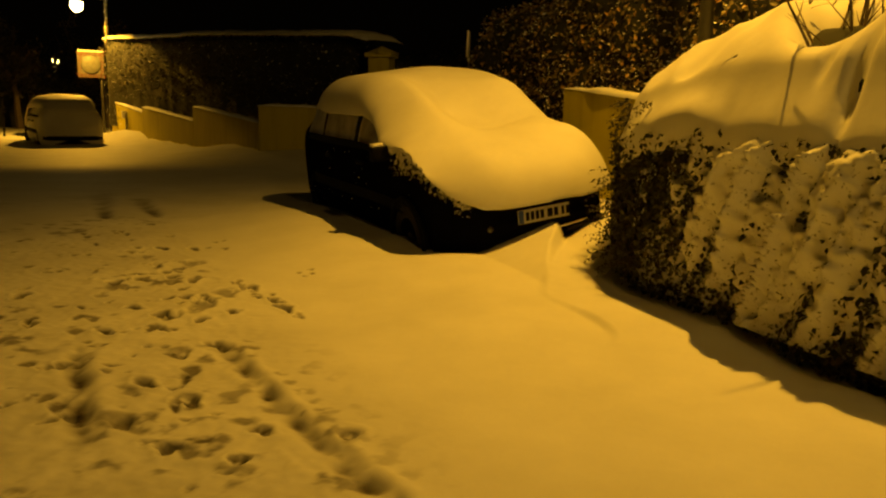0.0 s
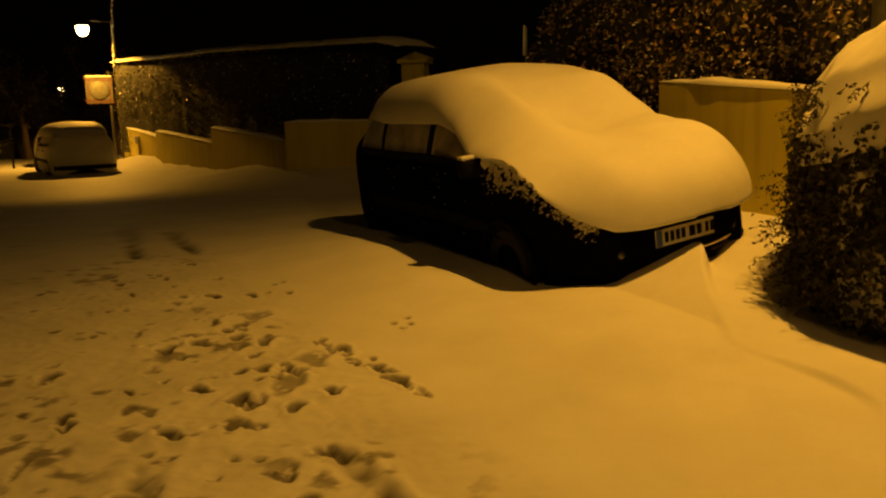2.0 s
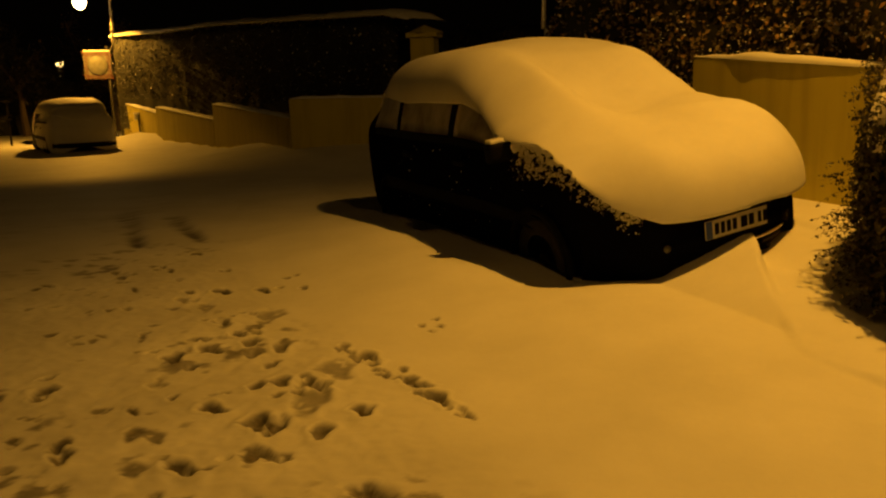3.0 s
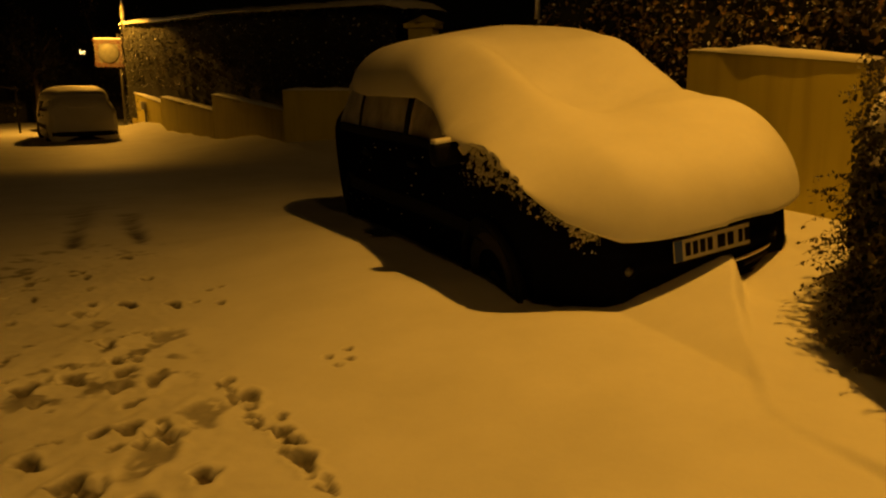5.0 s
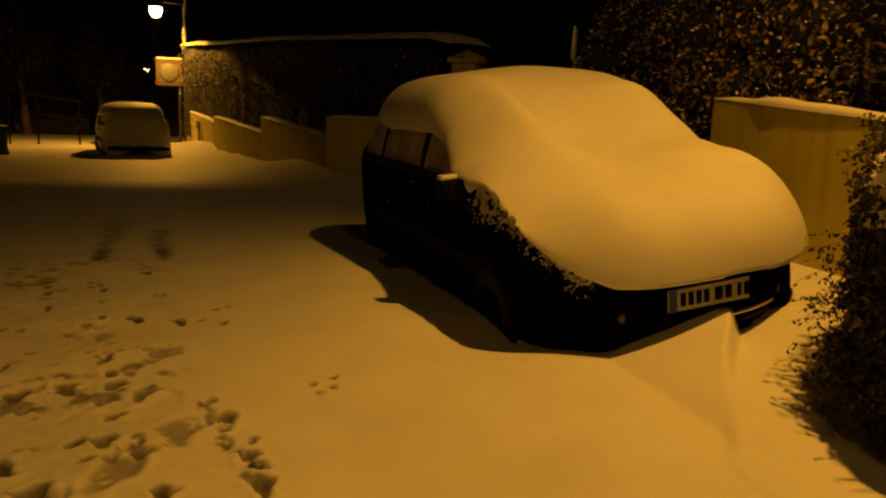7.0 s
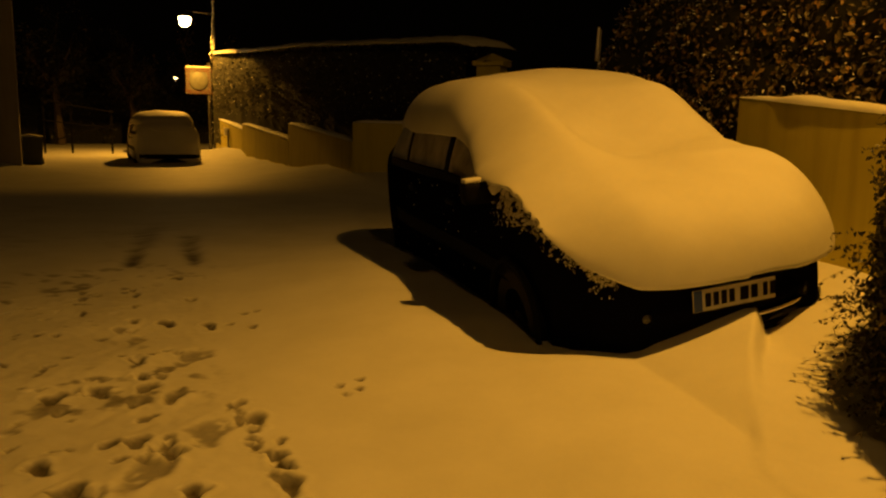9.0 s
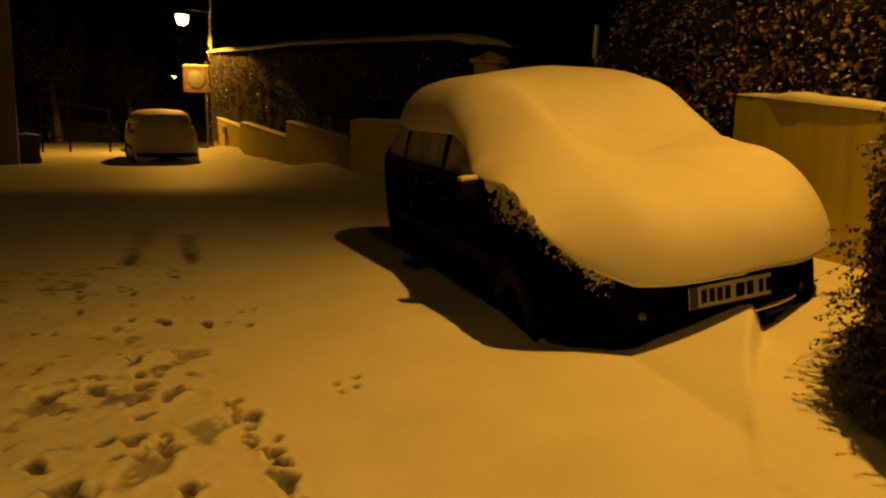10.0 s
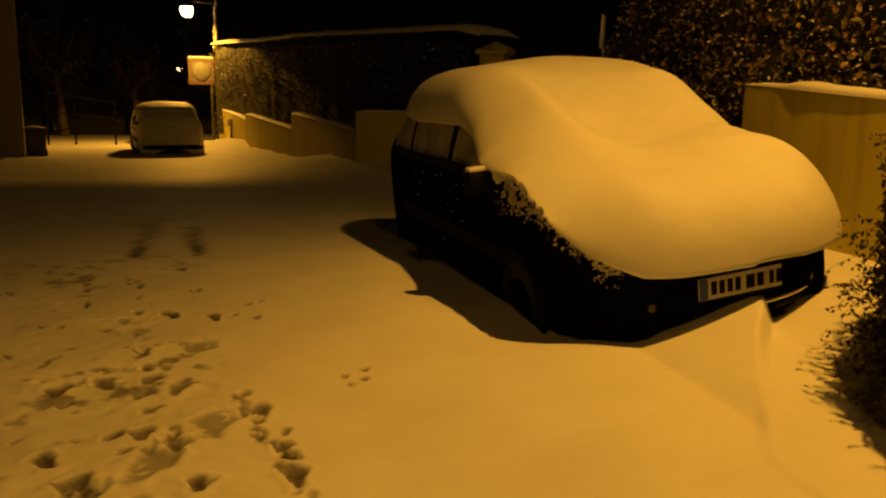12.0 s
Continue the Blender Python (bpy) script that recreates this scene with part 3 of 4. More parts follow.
def car_snow(name, m, rag, label):
    """Snow over hood, screen, roof and shoulders; its rim follows the nose, and a drift sweeps from the roof to the hood."""
    s = np.unique(np.concatenate([0.5 * np.linspace(0, 1, 34) ** 2.2, np.linspace(0.5, 4.0, 100), 4.22 - 0.22 * np.linspace(0, 1, 16) ** 2]))
    u = np.sin(np.linspace(-math.pi / 2, math.pi / 2, 131))
    S, U = np.meshgrid(s, u, indexing="ij")
    left = U < 0
    wide = np.where(left, np.interp(S, [0, 0.5, 1.0, 1.3, 1.7, 3.0, 3.7, 4.22], [0.86, 0.89, 0.9, 0.85, 0.77, 0.76, 0.71, 0.6]),
                    np.interp(S, [0, 0.7, 1.3, 1.9, 3.2, 4.22], [0.8, 0.84, 0.86, 0.84, 0.82, 0.66]))
    l = U * wide
    b = -0.17 + S + (0.46 * np.abs(l / 0.88) ** 2.6) * (1 - sstep(0.3, 1.6, S)) - 0.25 * np.abs(l / 0.8) ** 3 * sstep(3.2, 4.2, S)
    low_l = np.interp(b, [-0.17, -0.05, 0.1, 0.3, 0.6, 0.95, 1.15, 1.4, 1.75, 3.0, 3.6, 3.95], [0.6, 0.61, 0.72, 0.93, 1.06, 1.1, 1.14, 1.24, 1.31, 1.31, 1.25, 1.02])
    low_r = np.interp(b, [-0.17, 0.2, 0.8, 1.3, 1.9, 3.5, 3.95], [0.6, 0.6, 0.68, 0.92, 1.25, 1.3, 1.05])
    mix = sstep(-0.15, 0.15, l)
    lo = low_l * (1 - mix) + low_r * mix
    lo = lo + rag * (1 - 0.7 * sstep(1.2, 1.8, b)) * value_noise(b + 0.4 * l, np.where(left, -3.1, 3.1), 6.5, 4)
    bk = [-0.2, 0.1, 0.4, 0.7, 0.95, 1.15, 1.5, 1.8, 2.2, 2.8, 3.4, 3.8, 4.1]
    mid = hermite(bk, [0.93, 0.99, 1.07, 1.1, 1.1, 1.14, 1.36, 1.54, 1.66, 1.66, 1.6, 1.45, 1.2], b)
    drift = hermite(bk, [0.94, 0.99, 1.09, 1.23, 1.35, 1.45, 1.58, 1.64, 1.66, 1.66, 1.6, 1.45, 1.2], b)
    off = hermite(bk, [0.9, 0.97, 1.07, 1.12, 1.19, 1.27, 1.46, 1.56, 1.62, 1.62, 1.56, 1.42, 1.2], b)
    ridge = np.interp(b, [0.0, 0.3, 0.6, 1.0, 2.0], [-0.36, -0.43, -0.47, -0.47, -0.47])
    top = mid + (drift - mid) * np.exp(-((l - ridge) / 0.24) ** 2) * (l > ridge) + (drift - mid) * (l <= ridge) + (off - mid) * sstep(0.1, 0.65, l)
    top = top - 0.03 * (l / 0.8) ** 2 + 0.012 * value_noise(b, l, 1.7, 2) + 0.05 * np.exp(-((b - 0.42) / 0.24) ** 2 - ((l - 0.3) / 0.35) ** 2)
    top = top + sstep(-0.25, 0.15, l) * (0.03 * np.exp(-((b - 1.72 + 0.25 * l) / 0.12) ** 2) - 0.03 * np.exp(-((b - 0.98) / 0.12) ** 2))
    dl = wide - np.abs(l)
    cabin = sstep(1.3, 2.0, b)
    e_left = rounded(dl, 0.44 - 0.15 * cabin, 1.3 + 0.9 * cabin)
    e_right = rounded(dl, 0.3, 2.3)
    side = e_left * (1 - mix) + e_right * mix
    front = rounded(S, 0.33, 2.4)
    rear = rounded(4.22 - S, 0.4, 2.4)
    z = lo + np.maximum(top - lo, 0.02) * side * front * rear
    vv = np.linspace(0.3, 1, 40)
    for i in range(len(s)):
        sec = section(np.clip(b[i][:, None], 0, 4.14) + np.zeros((1, 40)), np.broadcast_to(vv, (b.shape[1], 40)))
        for k in range(b.shape[1]):
            if b[i, k] > 0.02 and abs(l[i, k]) < sec[k, :, 0].max() - 0.03:
                under = np.interp(abs(l[i, k]), sec[k, ::-1, 0], sec[k, ::-1, 1])
                z[i, k] = max(z[i, k], min(under + 0.03, top[i, k] + 0.02))
    for k in range(6):
        z[1:-1, 1:-1] = 0.5 * z[1:-1, 1:-1] + 0.125 * (z[:-2, 1:-1] + z[2:, 1:-1] + z[1:-1, :-2] + z[1:-1, 2:])
    v, q = grid_mesh(np.stack([l, b, z], -1))
    ob = mesh_object(name, v, q, SNOW)
    ob.matrix_world = m
    sol = ob.modifiers.new("thickness", "SOLIDIFY")
    sol.thickness, sol.offset = 0.03, -1.0
    return tagged(ob, label, "snow", kind="stuff")


car_snow("snow_blanket", CAR_M, 0.03, "thick smooth snow lying over the parked car")

# ---------------------------------------------------------------- garden wall beside the car
WALL_DIR = math.degrees(math.atan2(0.57, 0.82))


def thick_wall(name, pts, thickness, mat, base, label, kind="structure", cat="wall"):
    """A wall along a plan line with its own top heights, bevelled."""
    bm = bmesh.new()
    (x0, y0, t0), (x1, y1, t1) = pts
    d = Vector((x1 - x0, y1 - y0, 0)).normalized()
    n = Vector((-d.y, d.x, 0)) * thickness / 2
    co = []
    for (x, y, t) in pts:
        for s in (-1, 1):
            for z in (base, t):
                co.append(bm.verts.new(Vector((x, y, z)) + n * s))
    a = co
    for f in ((0, 1, 3, 2), (4, 6, 7, 5), (0, 4, 5, 1), (2, 3, 7, 6), (1, 5, 7, 3), (0, 2, 6, 4)):
        bm.faces.new([a[i] for i in f])
    bmesh.ops.bevel(bm, geom=list(bm.edges), offset=0.018, segments=2, affect="EDGES")
    return tagged(part(name, bm, mat), label, cat, kind=kind)


def snow_strip(name, pts, width, height, label, lumps=0.3, seed=0):
    """A rounded strip of snow along a line of 3D points."""
    pts = [Vector(p) for p in pts]
    dense = []
    for a, b in zip(pts, pts[1:]):
        n = max(2, int((b - a).length / 0.06))
        dense += [a.lerp(b, k / n) for k in range(n)]
    dense.append(pts[-1])
    rows = []
    for i, p in enumerate(dense):
        d = dense[min(i + 1, len(dense) - 1)] - dense[max(i - 1, 0)]
        side = Vector((-d.y, d.x, 0)).normalized()
        f = 1 + lumps * float(value_noise(np.array([i * 0.06 + seed]), np.array([seed * 1.7]), 1.8, 4)[0])
        e = min(1.0, 0.25 + 0.2 * min(i, len(dense) - 1 - i))
        row = []
        for a in np.linspace(0, math.pi, 13):
            c, s = math.cos(a), math.sin(a)
            row.append(p + side * (width / 2) * np.sign(c) * abs(c) ** 0.6 * (0.7 + 0.3 * f) + Vector((0, 0, height * f * e * s ** 0.7 - 0.01)))
        rows.append(row)
    v, q = grid_mesh(np.array(rows))
    return tagged(mesh_object(name, v, q, SNOW), label, "snow", kind="stuff")


W0, W1 = (0.23 + 0.07, 9.235 + 0.05), (0.23 + 0.56 * 9.5, 9.235 - 0.83 * 9.5)
thick_wall("wall_garden", [(W0[0], W0[1], 1.45), (W1[0], W1[1], 0.66)], 0.16, YELLOW, -0.3, "yellow rendered garden wall with streaks, snow on top")
snow_strip("wall_snow", [(W0[0] + 0.01, W0[1] - 0.02, 1.45), (W1[0], W1[1], 0.66)], 0.18, 0.045, "uneven ridge of snow on the garden wall", 0.7, 2)


# ---------------------------------------------------------------- leaves
def leaf_cloud(points, normals, size, rng, droop=0.5):
    """Many small folded leaves at the points."""
    n = len(points)
    nr = normals + rng.normal(0, 0.6, (n, 3)) + np.array([0, 0, 0.25])
    nr /= np.linalg.norm(nr, axis=1, keepdims=True)
    ax = rng.normal(0, 1, (n, 3)) + np.array([0, 0, -droop])
    ax -= nr * (ax * nr).sum(1, keepdims=True)
    ax /= np.linalg.norm(ax, axis=1, keepdims=True)
    sd = np.cross(nr, ax)
    s = size * rng.uniform(0.55, 1.35, (n, 1))
    tip, mid, base = points + ax * s, points + ax * s * 0.45, points
    wl, wr = mid + sd * s * 0.3 + nr * s * 0.1, mid - sd * s * 0.3 + nr * s * 0.1
    V = np.stack([base, wl, tip, wr], 1).reshape(-1, 3)
    i = np.arange(n)[:, None] * 4
    F = np.concatenate([i + np.array([[0, 1, 2]]), i + np.array([[0, 2, 3]])], 0)
    return V, F


def surface_points(P, n, rng):
    """Random points and outward normals on a grid of points."""
    du, dv = np.gradient(P, axis=0), np.gradient(P, axis=1)
    N = np.cross(du, dv)
    area = np.linalg.norm(N, axis=-1).ravel()
    pick = rng.choice(len(area), n, p=area / area.sum())
    nn = N.reshape(-1, 3)[pick] / (area[pick][:, None] + 1e-9)
    off = du.reshape(-1, 3)[pick] * rng.uniform(-0.5, 0.5, (n, 1)) + dv.reshape(-1, 3)[pick] * rng.uniform(-0.5, 0.5, (n, 1))
    return P.reshape(-1, 3)[pick] + off, nn


def hedge_block(p0, p1, depth, base, h0, h1, bulge, seed, step=0.12):
    """Grid over front, top and back of a clipped hedge between two plan points; heights h0 to h1."""
    a, b = np.array(p0), np.array(p1)
    L = np.linalg.norm(b - a)
    d = (b - a) / L
    n = np.array([-d[1], d[0]])
    us = np.linspace(0, L, int(L / step) + 2)
    prof = []
    for t in np.linspace(0, 1, 26):
        ang = math.pi * t
        c, s = math.cos(ang), math.sin(ang)
        prof.append((np.sign(c) * abs(c) ** 0.35, abs(s) ** 0.35))
    rows = []
    for u in us:
        h = h0 + (h1 - h0) * u / L
        e = min(1.0, (min(u, L - u) / 0.25 + 0.02)) ** 0.4
        row = []
        for o, z in prof:
            x, y = a + d * u - n * o * depth / 2 * (0.55 + 0.45 * e)
            row.append((x, y, base + (h - base) * z * (0.9 + 0.1 * e)))
        rows.append(row)
    P = np.array(rows)
    nx = value_noise(P[..., 0] * 0.8 + P[..., 2] * 0.9 + seed, P[..., 1] * 0.8 + P[..., 2] * 0.6, 2.2, 3)
    mid = np.array([(a + b)[0] / 2, (a + b)[1] / 2, base])
    out = np.stack([-n[0] * np.ones_like(nx), -n[1] * np.ones_like(nx), 0 * nx], -1) * np.sign(np.array([p[0] for p in prof]))[None, :, None]
    out[..., 2] = np.array([p[1] for p in prof])[None, :] ** 6 * 0.6
    return P + out * (nx * bulge)[..., None]


def build_hedge(name, P, leaves, size, mat, label, seed, snowy=0, snow_size=0.05):
    rng = np.random.RandomState(seed)
    hedge = empty(name, Matrix.Translation((float(P[..., 0].mean()), float(P[..., 1].mean()), float(P[..., 2].min()))))
    tagged(hedge, label, "hedge")
    shift = np.array(hedge.matrix_world.translation)
    # dark shell behind the leaves, painting the shade between them
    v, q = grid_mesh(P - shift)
    mesh_object("shade_core", v, q, CORE_SHADE, hedge)
    pts, nn = surface_points(P, leaves, rng)
    pts = pts + nn * rng.uniform(-0.05, 0.1, (leaves, 1)) * np.sign((nn * (pts - P.reshape(-1, 3).mean(0))).sum(1, keepdims=True))
    v, f = leaf_cloud(pts - shift, nn * np.sign((nn * (pts - P.reshape(-1, 3).mean(0))).sum(1, keepdims=True)), size, rng)
    tagged(mesh_object("foliage", v, f, mat, hedge, smooth=False), kind="stuff")
    if snowy:
        pts, nn = surface_points(P, snowy, rng)
        sg = np.sign((nn * (pts - P.reshape(-1, 3).mean(0))).sum(1, keepdims=True))
        pts = pts + nn * sg * rng.uniform(0.03, 0.12, (snowy, 1))
        v, f = leaf_cloud(pts - shift, nn * 0.2 + np.array([0, 0, 1.0]), snow_size, rng, 0)
        tagged(mesh_object("snow_dusting", v, f, SNOW, hedge, smooth=False, label="flecks of snow caught on leaves"), kind="stuff")
    return hedge


# tall leafy hedge behind the garden wall
P = hedge_block((-0.75, 12.1), (5.3, 5.0), 1.3, -0.2, 2.42, 3.3, 0.2, 11, 0.1)
build_hedge("leafy_hedge", P, 46000, 0.06, LEAF_BROWN, "tall brown-green leafy hedge flecked with snow behind the wall", 21, 12000, 0.036)

# ---------------------------------------------------------------- low stepped wall, pillar and clipped hedge
SEG = [((-6.22, 15.64), (-9.5, 18.86), 0.77, 1.02), ((-9.5, 18.86), (-13.2, 22.43), 0.66, 0.92), ((-13.2, 22.43), (-16.5, 25.7), 0.76, 1.05)]
for (a, b, za, zb) in SEG:
    thick_wall("wall_stepped", [(a[0], a[1], za), (b[0], b[1], zb)], 0.22, YELLOW, -0.6, "low yellow rendered wall with a sloping snowy top")
    snow_strip("wall_snow", [(a[0], a[1], za), (b[0], b[1], zb)], 0.24, 0.05, "thin snow along the sloping wall top", 0.4, 5)
thick_wall("wall_corner", [(-6.3, 15.66, 1.12), (-3.9, 15.9, 1.1)], 0.24, YELLOW, -0.3, "higher yellow rendered wall at the driveway corner")
snow_strip("wall_snow", [(-6.3, 15.66, 1.12), (-4.15, 15.88, 1.1)], 0.24, 0.05, "thin snow along the corner wall", 0.4, 8)

pillar = empty("gate_pillar", Matrix.Translation((-3.74, 15.7, -0.3)))
tagged(pillar, "square yellow gate pillar with a snow-capped stone top", "pillar")
bm = bmesh.new()
box(bm, (0.42, 0.42, 2.4), pose(0, 0, 1.2), 0.02)
part("shaft", bm, YELLOW, pillar)
bm = bmesh.new()
box(bm, (0.54, 0.54, 0.08), pose(0, 0, 2.44), 0.02)
lathe(bm, [(0.36, 2.48), (0.0, 2.62)], None, 4)
part("capstone", bm, YELLOW, pillar)

P = hedge_block((-16.45, 25.95), (-4.2, 16.35), 0.9, 0.2, 3.2, 2.5, 0.06, 31, 0.14)
build_hedge("clipped_hedge", P, 16000, 0.07, LEAF_SHADED, "long clipped dark hedge above the low wall", 33, 3200, 0.045)
snow_strip("hedge_snow", [(-16.5, 26.0, 3.18), (-13.0, 23.25, 3.0), (-10.0, 20.9, 2.92), (-6.6, 18.2, 2.7), (-4.3, 16.35, 2.55), (-3.75, 16.0, 2.42)], 0.95, 0.13, "band of snow along the clipped hedge top", 0.25, 13)


# ---------------------------------------------------------------- street lamps, mirror post, sign pole
def lantern_lamp(name, place, foot, label, lit=True, arm=True):
    """A pole with a bracket and a glowing lantern at place."""
    lamp = empty(name, Matrix.Translation(foot))
    tagged(lamp, label, "street lamp", "street lamps")
    top = Vector(place) - Vector(foot)
    bm = bmesh.new()
    rod(bm, (0, 0, 0), (0, 0, 0.9), 0.075, 0.07, 14)
    rod(bm, (0, 0, 0.9), (0, 0, top.z + 0.35), 0.055, 0.045, 12)
    part("pole", bm, IRON, lamp, smooth=True)
    bm = bmesh.new()
    rod(bm, (0, 0, top.z + 0.3), (top.x, top.y, top.z + 0.36), 0.025)
    rod(bm, (top.x, top.y, top.z + 0.36), (top.x, top.y, top.z + 0.2), 0.025)
    part("bracket", bm, IRON, lamp, smooth=True)
    at = Matrix.Translation(top)
    bm = bmesh.new()
    lathe(bm, [(0.0, 0.26), (0.05, 0.24), (0.1, 0.2), (0.22, 0.17), (0.21, 0.15), (0.0, 0.16)], at)
    part("hood", bm, IRON, lamp, smooth=True)
    bm = bmesh.new()
    lathe(bm, [(0.2, 0.15), (0.21, 0.05), (0.17, -0.1), (0.1, -0.17), (0.0, -0.19)], at)
    g = part("globe", bm, GLOW, lamp, "glowing lamp globe", True)
    g.visible_shadow = False
    return lamp


lantern_lamp("street_lamp", LAMP_FAR, (-16.99, 26.21, -0.35), "lit street lamp with a glowing lantern on a dark pole")
lantern_lamp("street_lamp", (-37.1, 49.5, 3.5), (-37.6, 50.0, -1.0), "distant lit street lamp on a pole")
lantern_lamp("street_lamp", LAMP_NEAR, (1.43, 6.87, 0), "dark lamp post standing between hedge and garden wall")
lantern_lamp("street_lamp", LAMP_BEHIND, (4.65, -0.7, 0), "lit street lamp beside the hedge")

sign = empty("traffic_mirror", Matrix.Translation((-18.17, 27.46, -0.4)) @ Matrix.Rotation(radians(38), 4, "Z") @ Matrix.Scale(1.1, 4))
tagged(sign, "round traffic mirror in a striped square panel on a thin pole", "traffic mirror")
bm = bmesh.new()
rod(bm, (0, 0.05, 0), (0, 0.05, 3.1), 0.045, 0.045, 12)
part("pole", bm, IRON, sign, smooth=True)
bm = bmesh.new()
box(bm, (0.82, 0.04, 0.86), pose(-0.32, -0.02, 2.5), 0.015)
panel = part("panel", bm, SIGN_WHITE, sign, "white panel with slanting stripes")
for k in range(-5, 6):
    for zc in (2.14, 2.86):
        x = -0.32 + k * 0.078
        bm = bmesh.new()
        box(bm, (0.035, 0.006, 0.17), Matrix.Translation((x, -0.044, zc)) @ Matrix.Rotation(radians(-35), 4, "Y"))
        part("stripe", bm, SIGN_RED, panel)
for k in range(-3, 4):
    for xc in (-0.66, 0.02):
        bm = bmesh.new()
        box(bm, (0.035, 0.006, 0.15), Matrix.Translation((xc, -0.044, 2.5 + k * 0.1)) @ Matrix.Rotation(radians(-55), 4, "Y"))
        part("stripe", bm, SIGN_RED, panel)
bm = bmesh.new()
lathe(bm, [(0.3, 0.0), (0.305, 0.03), (0.28, 0.045), (0.15, 0.07), (0.0, 0.08)], Matrix.Translation((-0.32, -0.04, 2.5)) @ Matrix.Rotation(radians(90), 4, "X"), 32)
part("mirror_face", bm, SIGN_WHITE, panel, "frosted convex mirror face", True)
bm = bmesh.new()
box(bm, (0.8, 0.06, 0.05), pose(-0.32, -0.02, 2.95), 0.02)
part("snow_cap", bm, SNOW, sign, "snow on the panel's top edge", True)

post = empty("timber_post", Matrix.Translation((-16.25, 25.55, -0.3)))
tagged(post, "thick dark timber utility post beside the hedge", "post")
bm = bmesh.new()
rod(bm, (0, 0, 0), (0, 0, 3.45), 0.17, 0.15, 14)
part("trunk", bm, WOOD, post, smooth=True)
bm = bmesh.new()
prev = Vector((-0.22, -0.2, 3.2))
for k in range(14):
    nxt = Vector((-0.22 + 0.02 * math.sin(k * 1.7) + k * 0.012, -0.2, 3.2 + (k + 1) * 0.17))
    rod(bm, prev, nxt, 0.03, 0.03, 8)
    prev = nxt
part("cable_duct", bm, STEEL, post, "snow-plastered cable rising from the post", True)

# ---------------------------------------------------------------- far parked cars
def far_pose(x, y, z):
    return Matrix.Translation((x, y, z)) @ Matrix.Rotation(radians(45), 4, "Z") @ Matrix.Translation((0, 4.1, 0)) @ Matrix.Rotation(radians(180), 4, "Z") @ Matrix.Diagonal((0.97, 1, 0.93, 1))


car_b = build_car("parked_car", far_pose(-13.75, 19.75, -0.33), SNOW, "estate car plastered with snow down the street", SNOW, SNOW)
car_c = copy_thing(car_b, far_pose(-18.3, 25.2, -0.4))
tagged(car_c, "snow-plastered car parked beyond another car")
sb = car_snow("snow_blanket", car_b.matrix_world.copy(), 0.03, "snow lying over a car down the street")
copy_thing(sb, far_pose(-18.3, 25.2, -0.4))

# ---------------------------------------------------------------- snow-laden hedge along the pavement
def hedge_plan(b):
    """Street-side face of the hedge at b, rounded at its end."""
    t = np.clip((b + 1.6) / 1.25, 0, 1)
    return 1.2 - 1.3 * np.clip(1 - t**2.4, 0, 1) ** (1 / 2.4)


def hedge_top(b):
    return 1.5 + 0.3 * sstep(-0.7, -2.0, b) + 0.12 * sstep(-2.2, -4.2, b)


def hedge_point(b, v, grow=0.0):
    """v: 0 at the foot of the street side, 0.5 at the lip, 1 at the back."""
    f, top = hedge_plan(b), hedge_top(b)
    lip = 1.1 - 0.12 * sstep(-1.6, -0.7, b)
    l = np.interp(v, [0, 0.15, 0.35, 0.5, 0.58, 0.72, 0.85, 0.95, 1], [0.06, 0.0, -0.03, 0.0, 0.1, 0.42, 0.85, 1.25, 1.35])
    z = np.interp(v, [0, 0.15, 0.35, 0.5], [0.0, 0.28, 0.72, 1.0]) * lip
    up = np.interp(v, [0.5, 0.58, 0.72, 0.85, 0.95, 1], [0.0, 0.45, 0.9, 1.0, 0.75, 0.0])
    z = np.where(v > 0.5, lip + (top - lip) * up, z)
    width = np.clip((1.25 - f) / 1.35, 0.03, 1)
    return f + l * width, z


def hedge_surface(bs, vs, push, rough, seed):
    B, V = np.meshgrid(bs, vs, indexing="ij")
    l, z = hedge_point(B, V)
    fold = value_noise(B * 1.0 + z * 0.45 + seed, z * 0.35 + seed, 3.2, 3)
    fine = value_noise(B * 2.1 + seed, z * 2.3 + l * 1.7, 4.5, 3)
    d = push + rough * (0.75 * fold + 0.35 * fine)
    face = 1 - sstep(0.5, 0.7, V)
    l = l - d * face * 0.9
    z = z + d * (1 - face)
    x = O[0] + l * RX[0] + B * KX[0]
    y = O[1] + l * RX[1] + B * KX[1]
    g = ground_base(x, y)
    return np.stack([x, y, z + 0.02 + g * (1 - sstep(0.1, 0.4, V))], -1), l, B, V


hedge = empty("snowy_hedge", Matrix.Translation(street(0.4, -3.0, 0)))
tagged(hedge, "evergreen pavement hedge laden with thick drooping snow", "hedge")
base_shift = np.array(hedge.matrix_world.translation)
rng = np.random.RandomState(12)
core_b = np.concatenate([-0.35 - np.array([0.0, 0.01, 0.03, 0.06, 0.1, 0.15, 0.21, 0.28]), np.arange(-0.7, -7.2, -0.06)])
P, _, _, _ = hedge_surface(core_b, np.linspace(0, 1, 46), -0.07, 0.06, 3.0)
# near-black inner shell: shade between the leaves put into its colour
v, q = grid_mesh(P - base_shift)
mesh_object("shade_core", v, q, CORE_SHADE, hedge)
# leaves over the side and the rounded end
pts, nn = surface_points(P[:, :23], 26000, rng)
side = -np.array([RX[0], RX[1], 0.0])
sg = np.sign((nn * side).sum(1, keepdims=True))
pts = pts + nn * sg * rng.uniform(0.0, 0.1, (len(pts), 1))
v, f = leaf_cloud(pts - base_shift, nn * sg, 0.042, rng)
tagged(mesh_object("foliage", v, f, LEAF, hedge, smooth=False), kind="stuff")
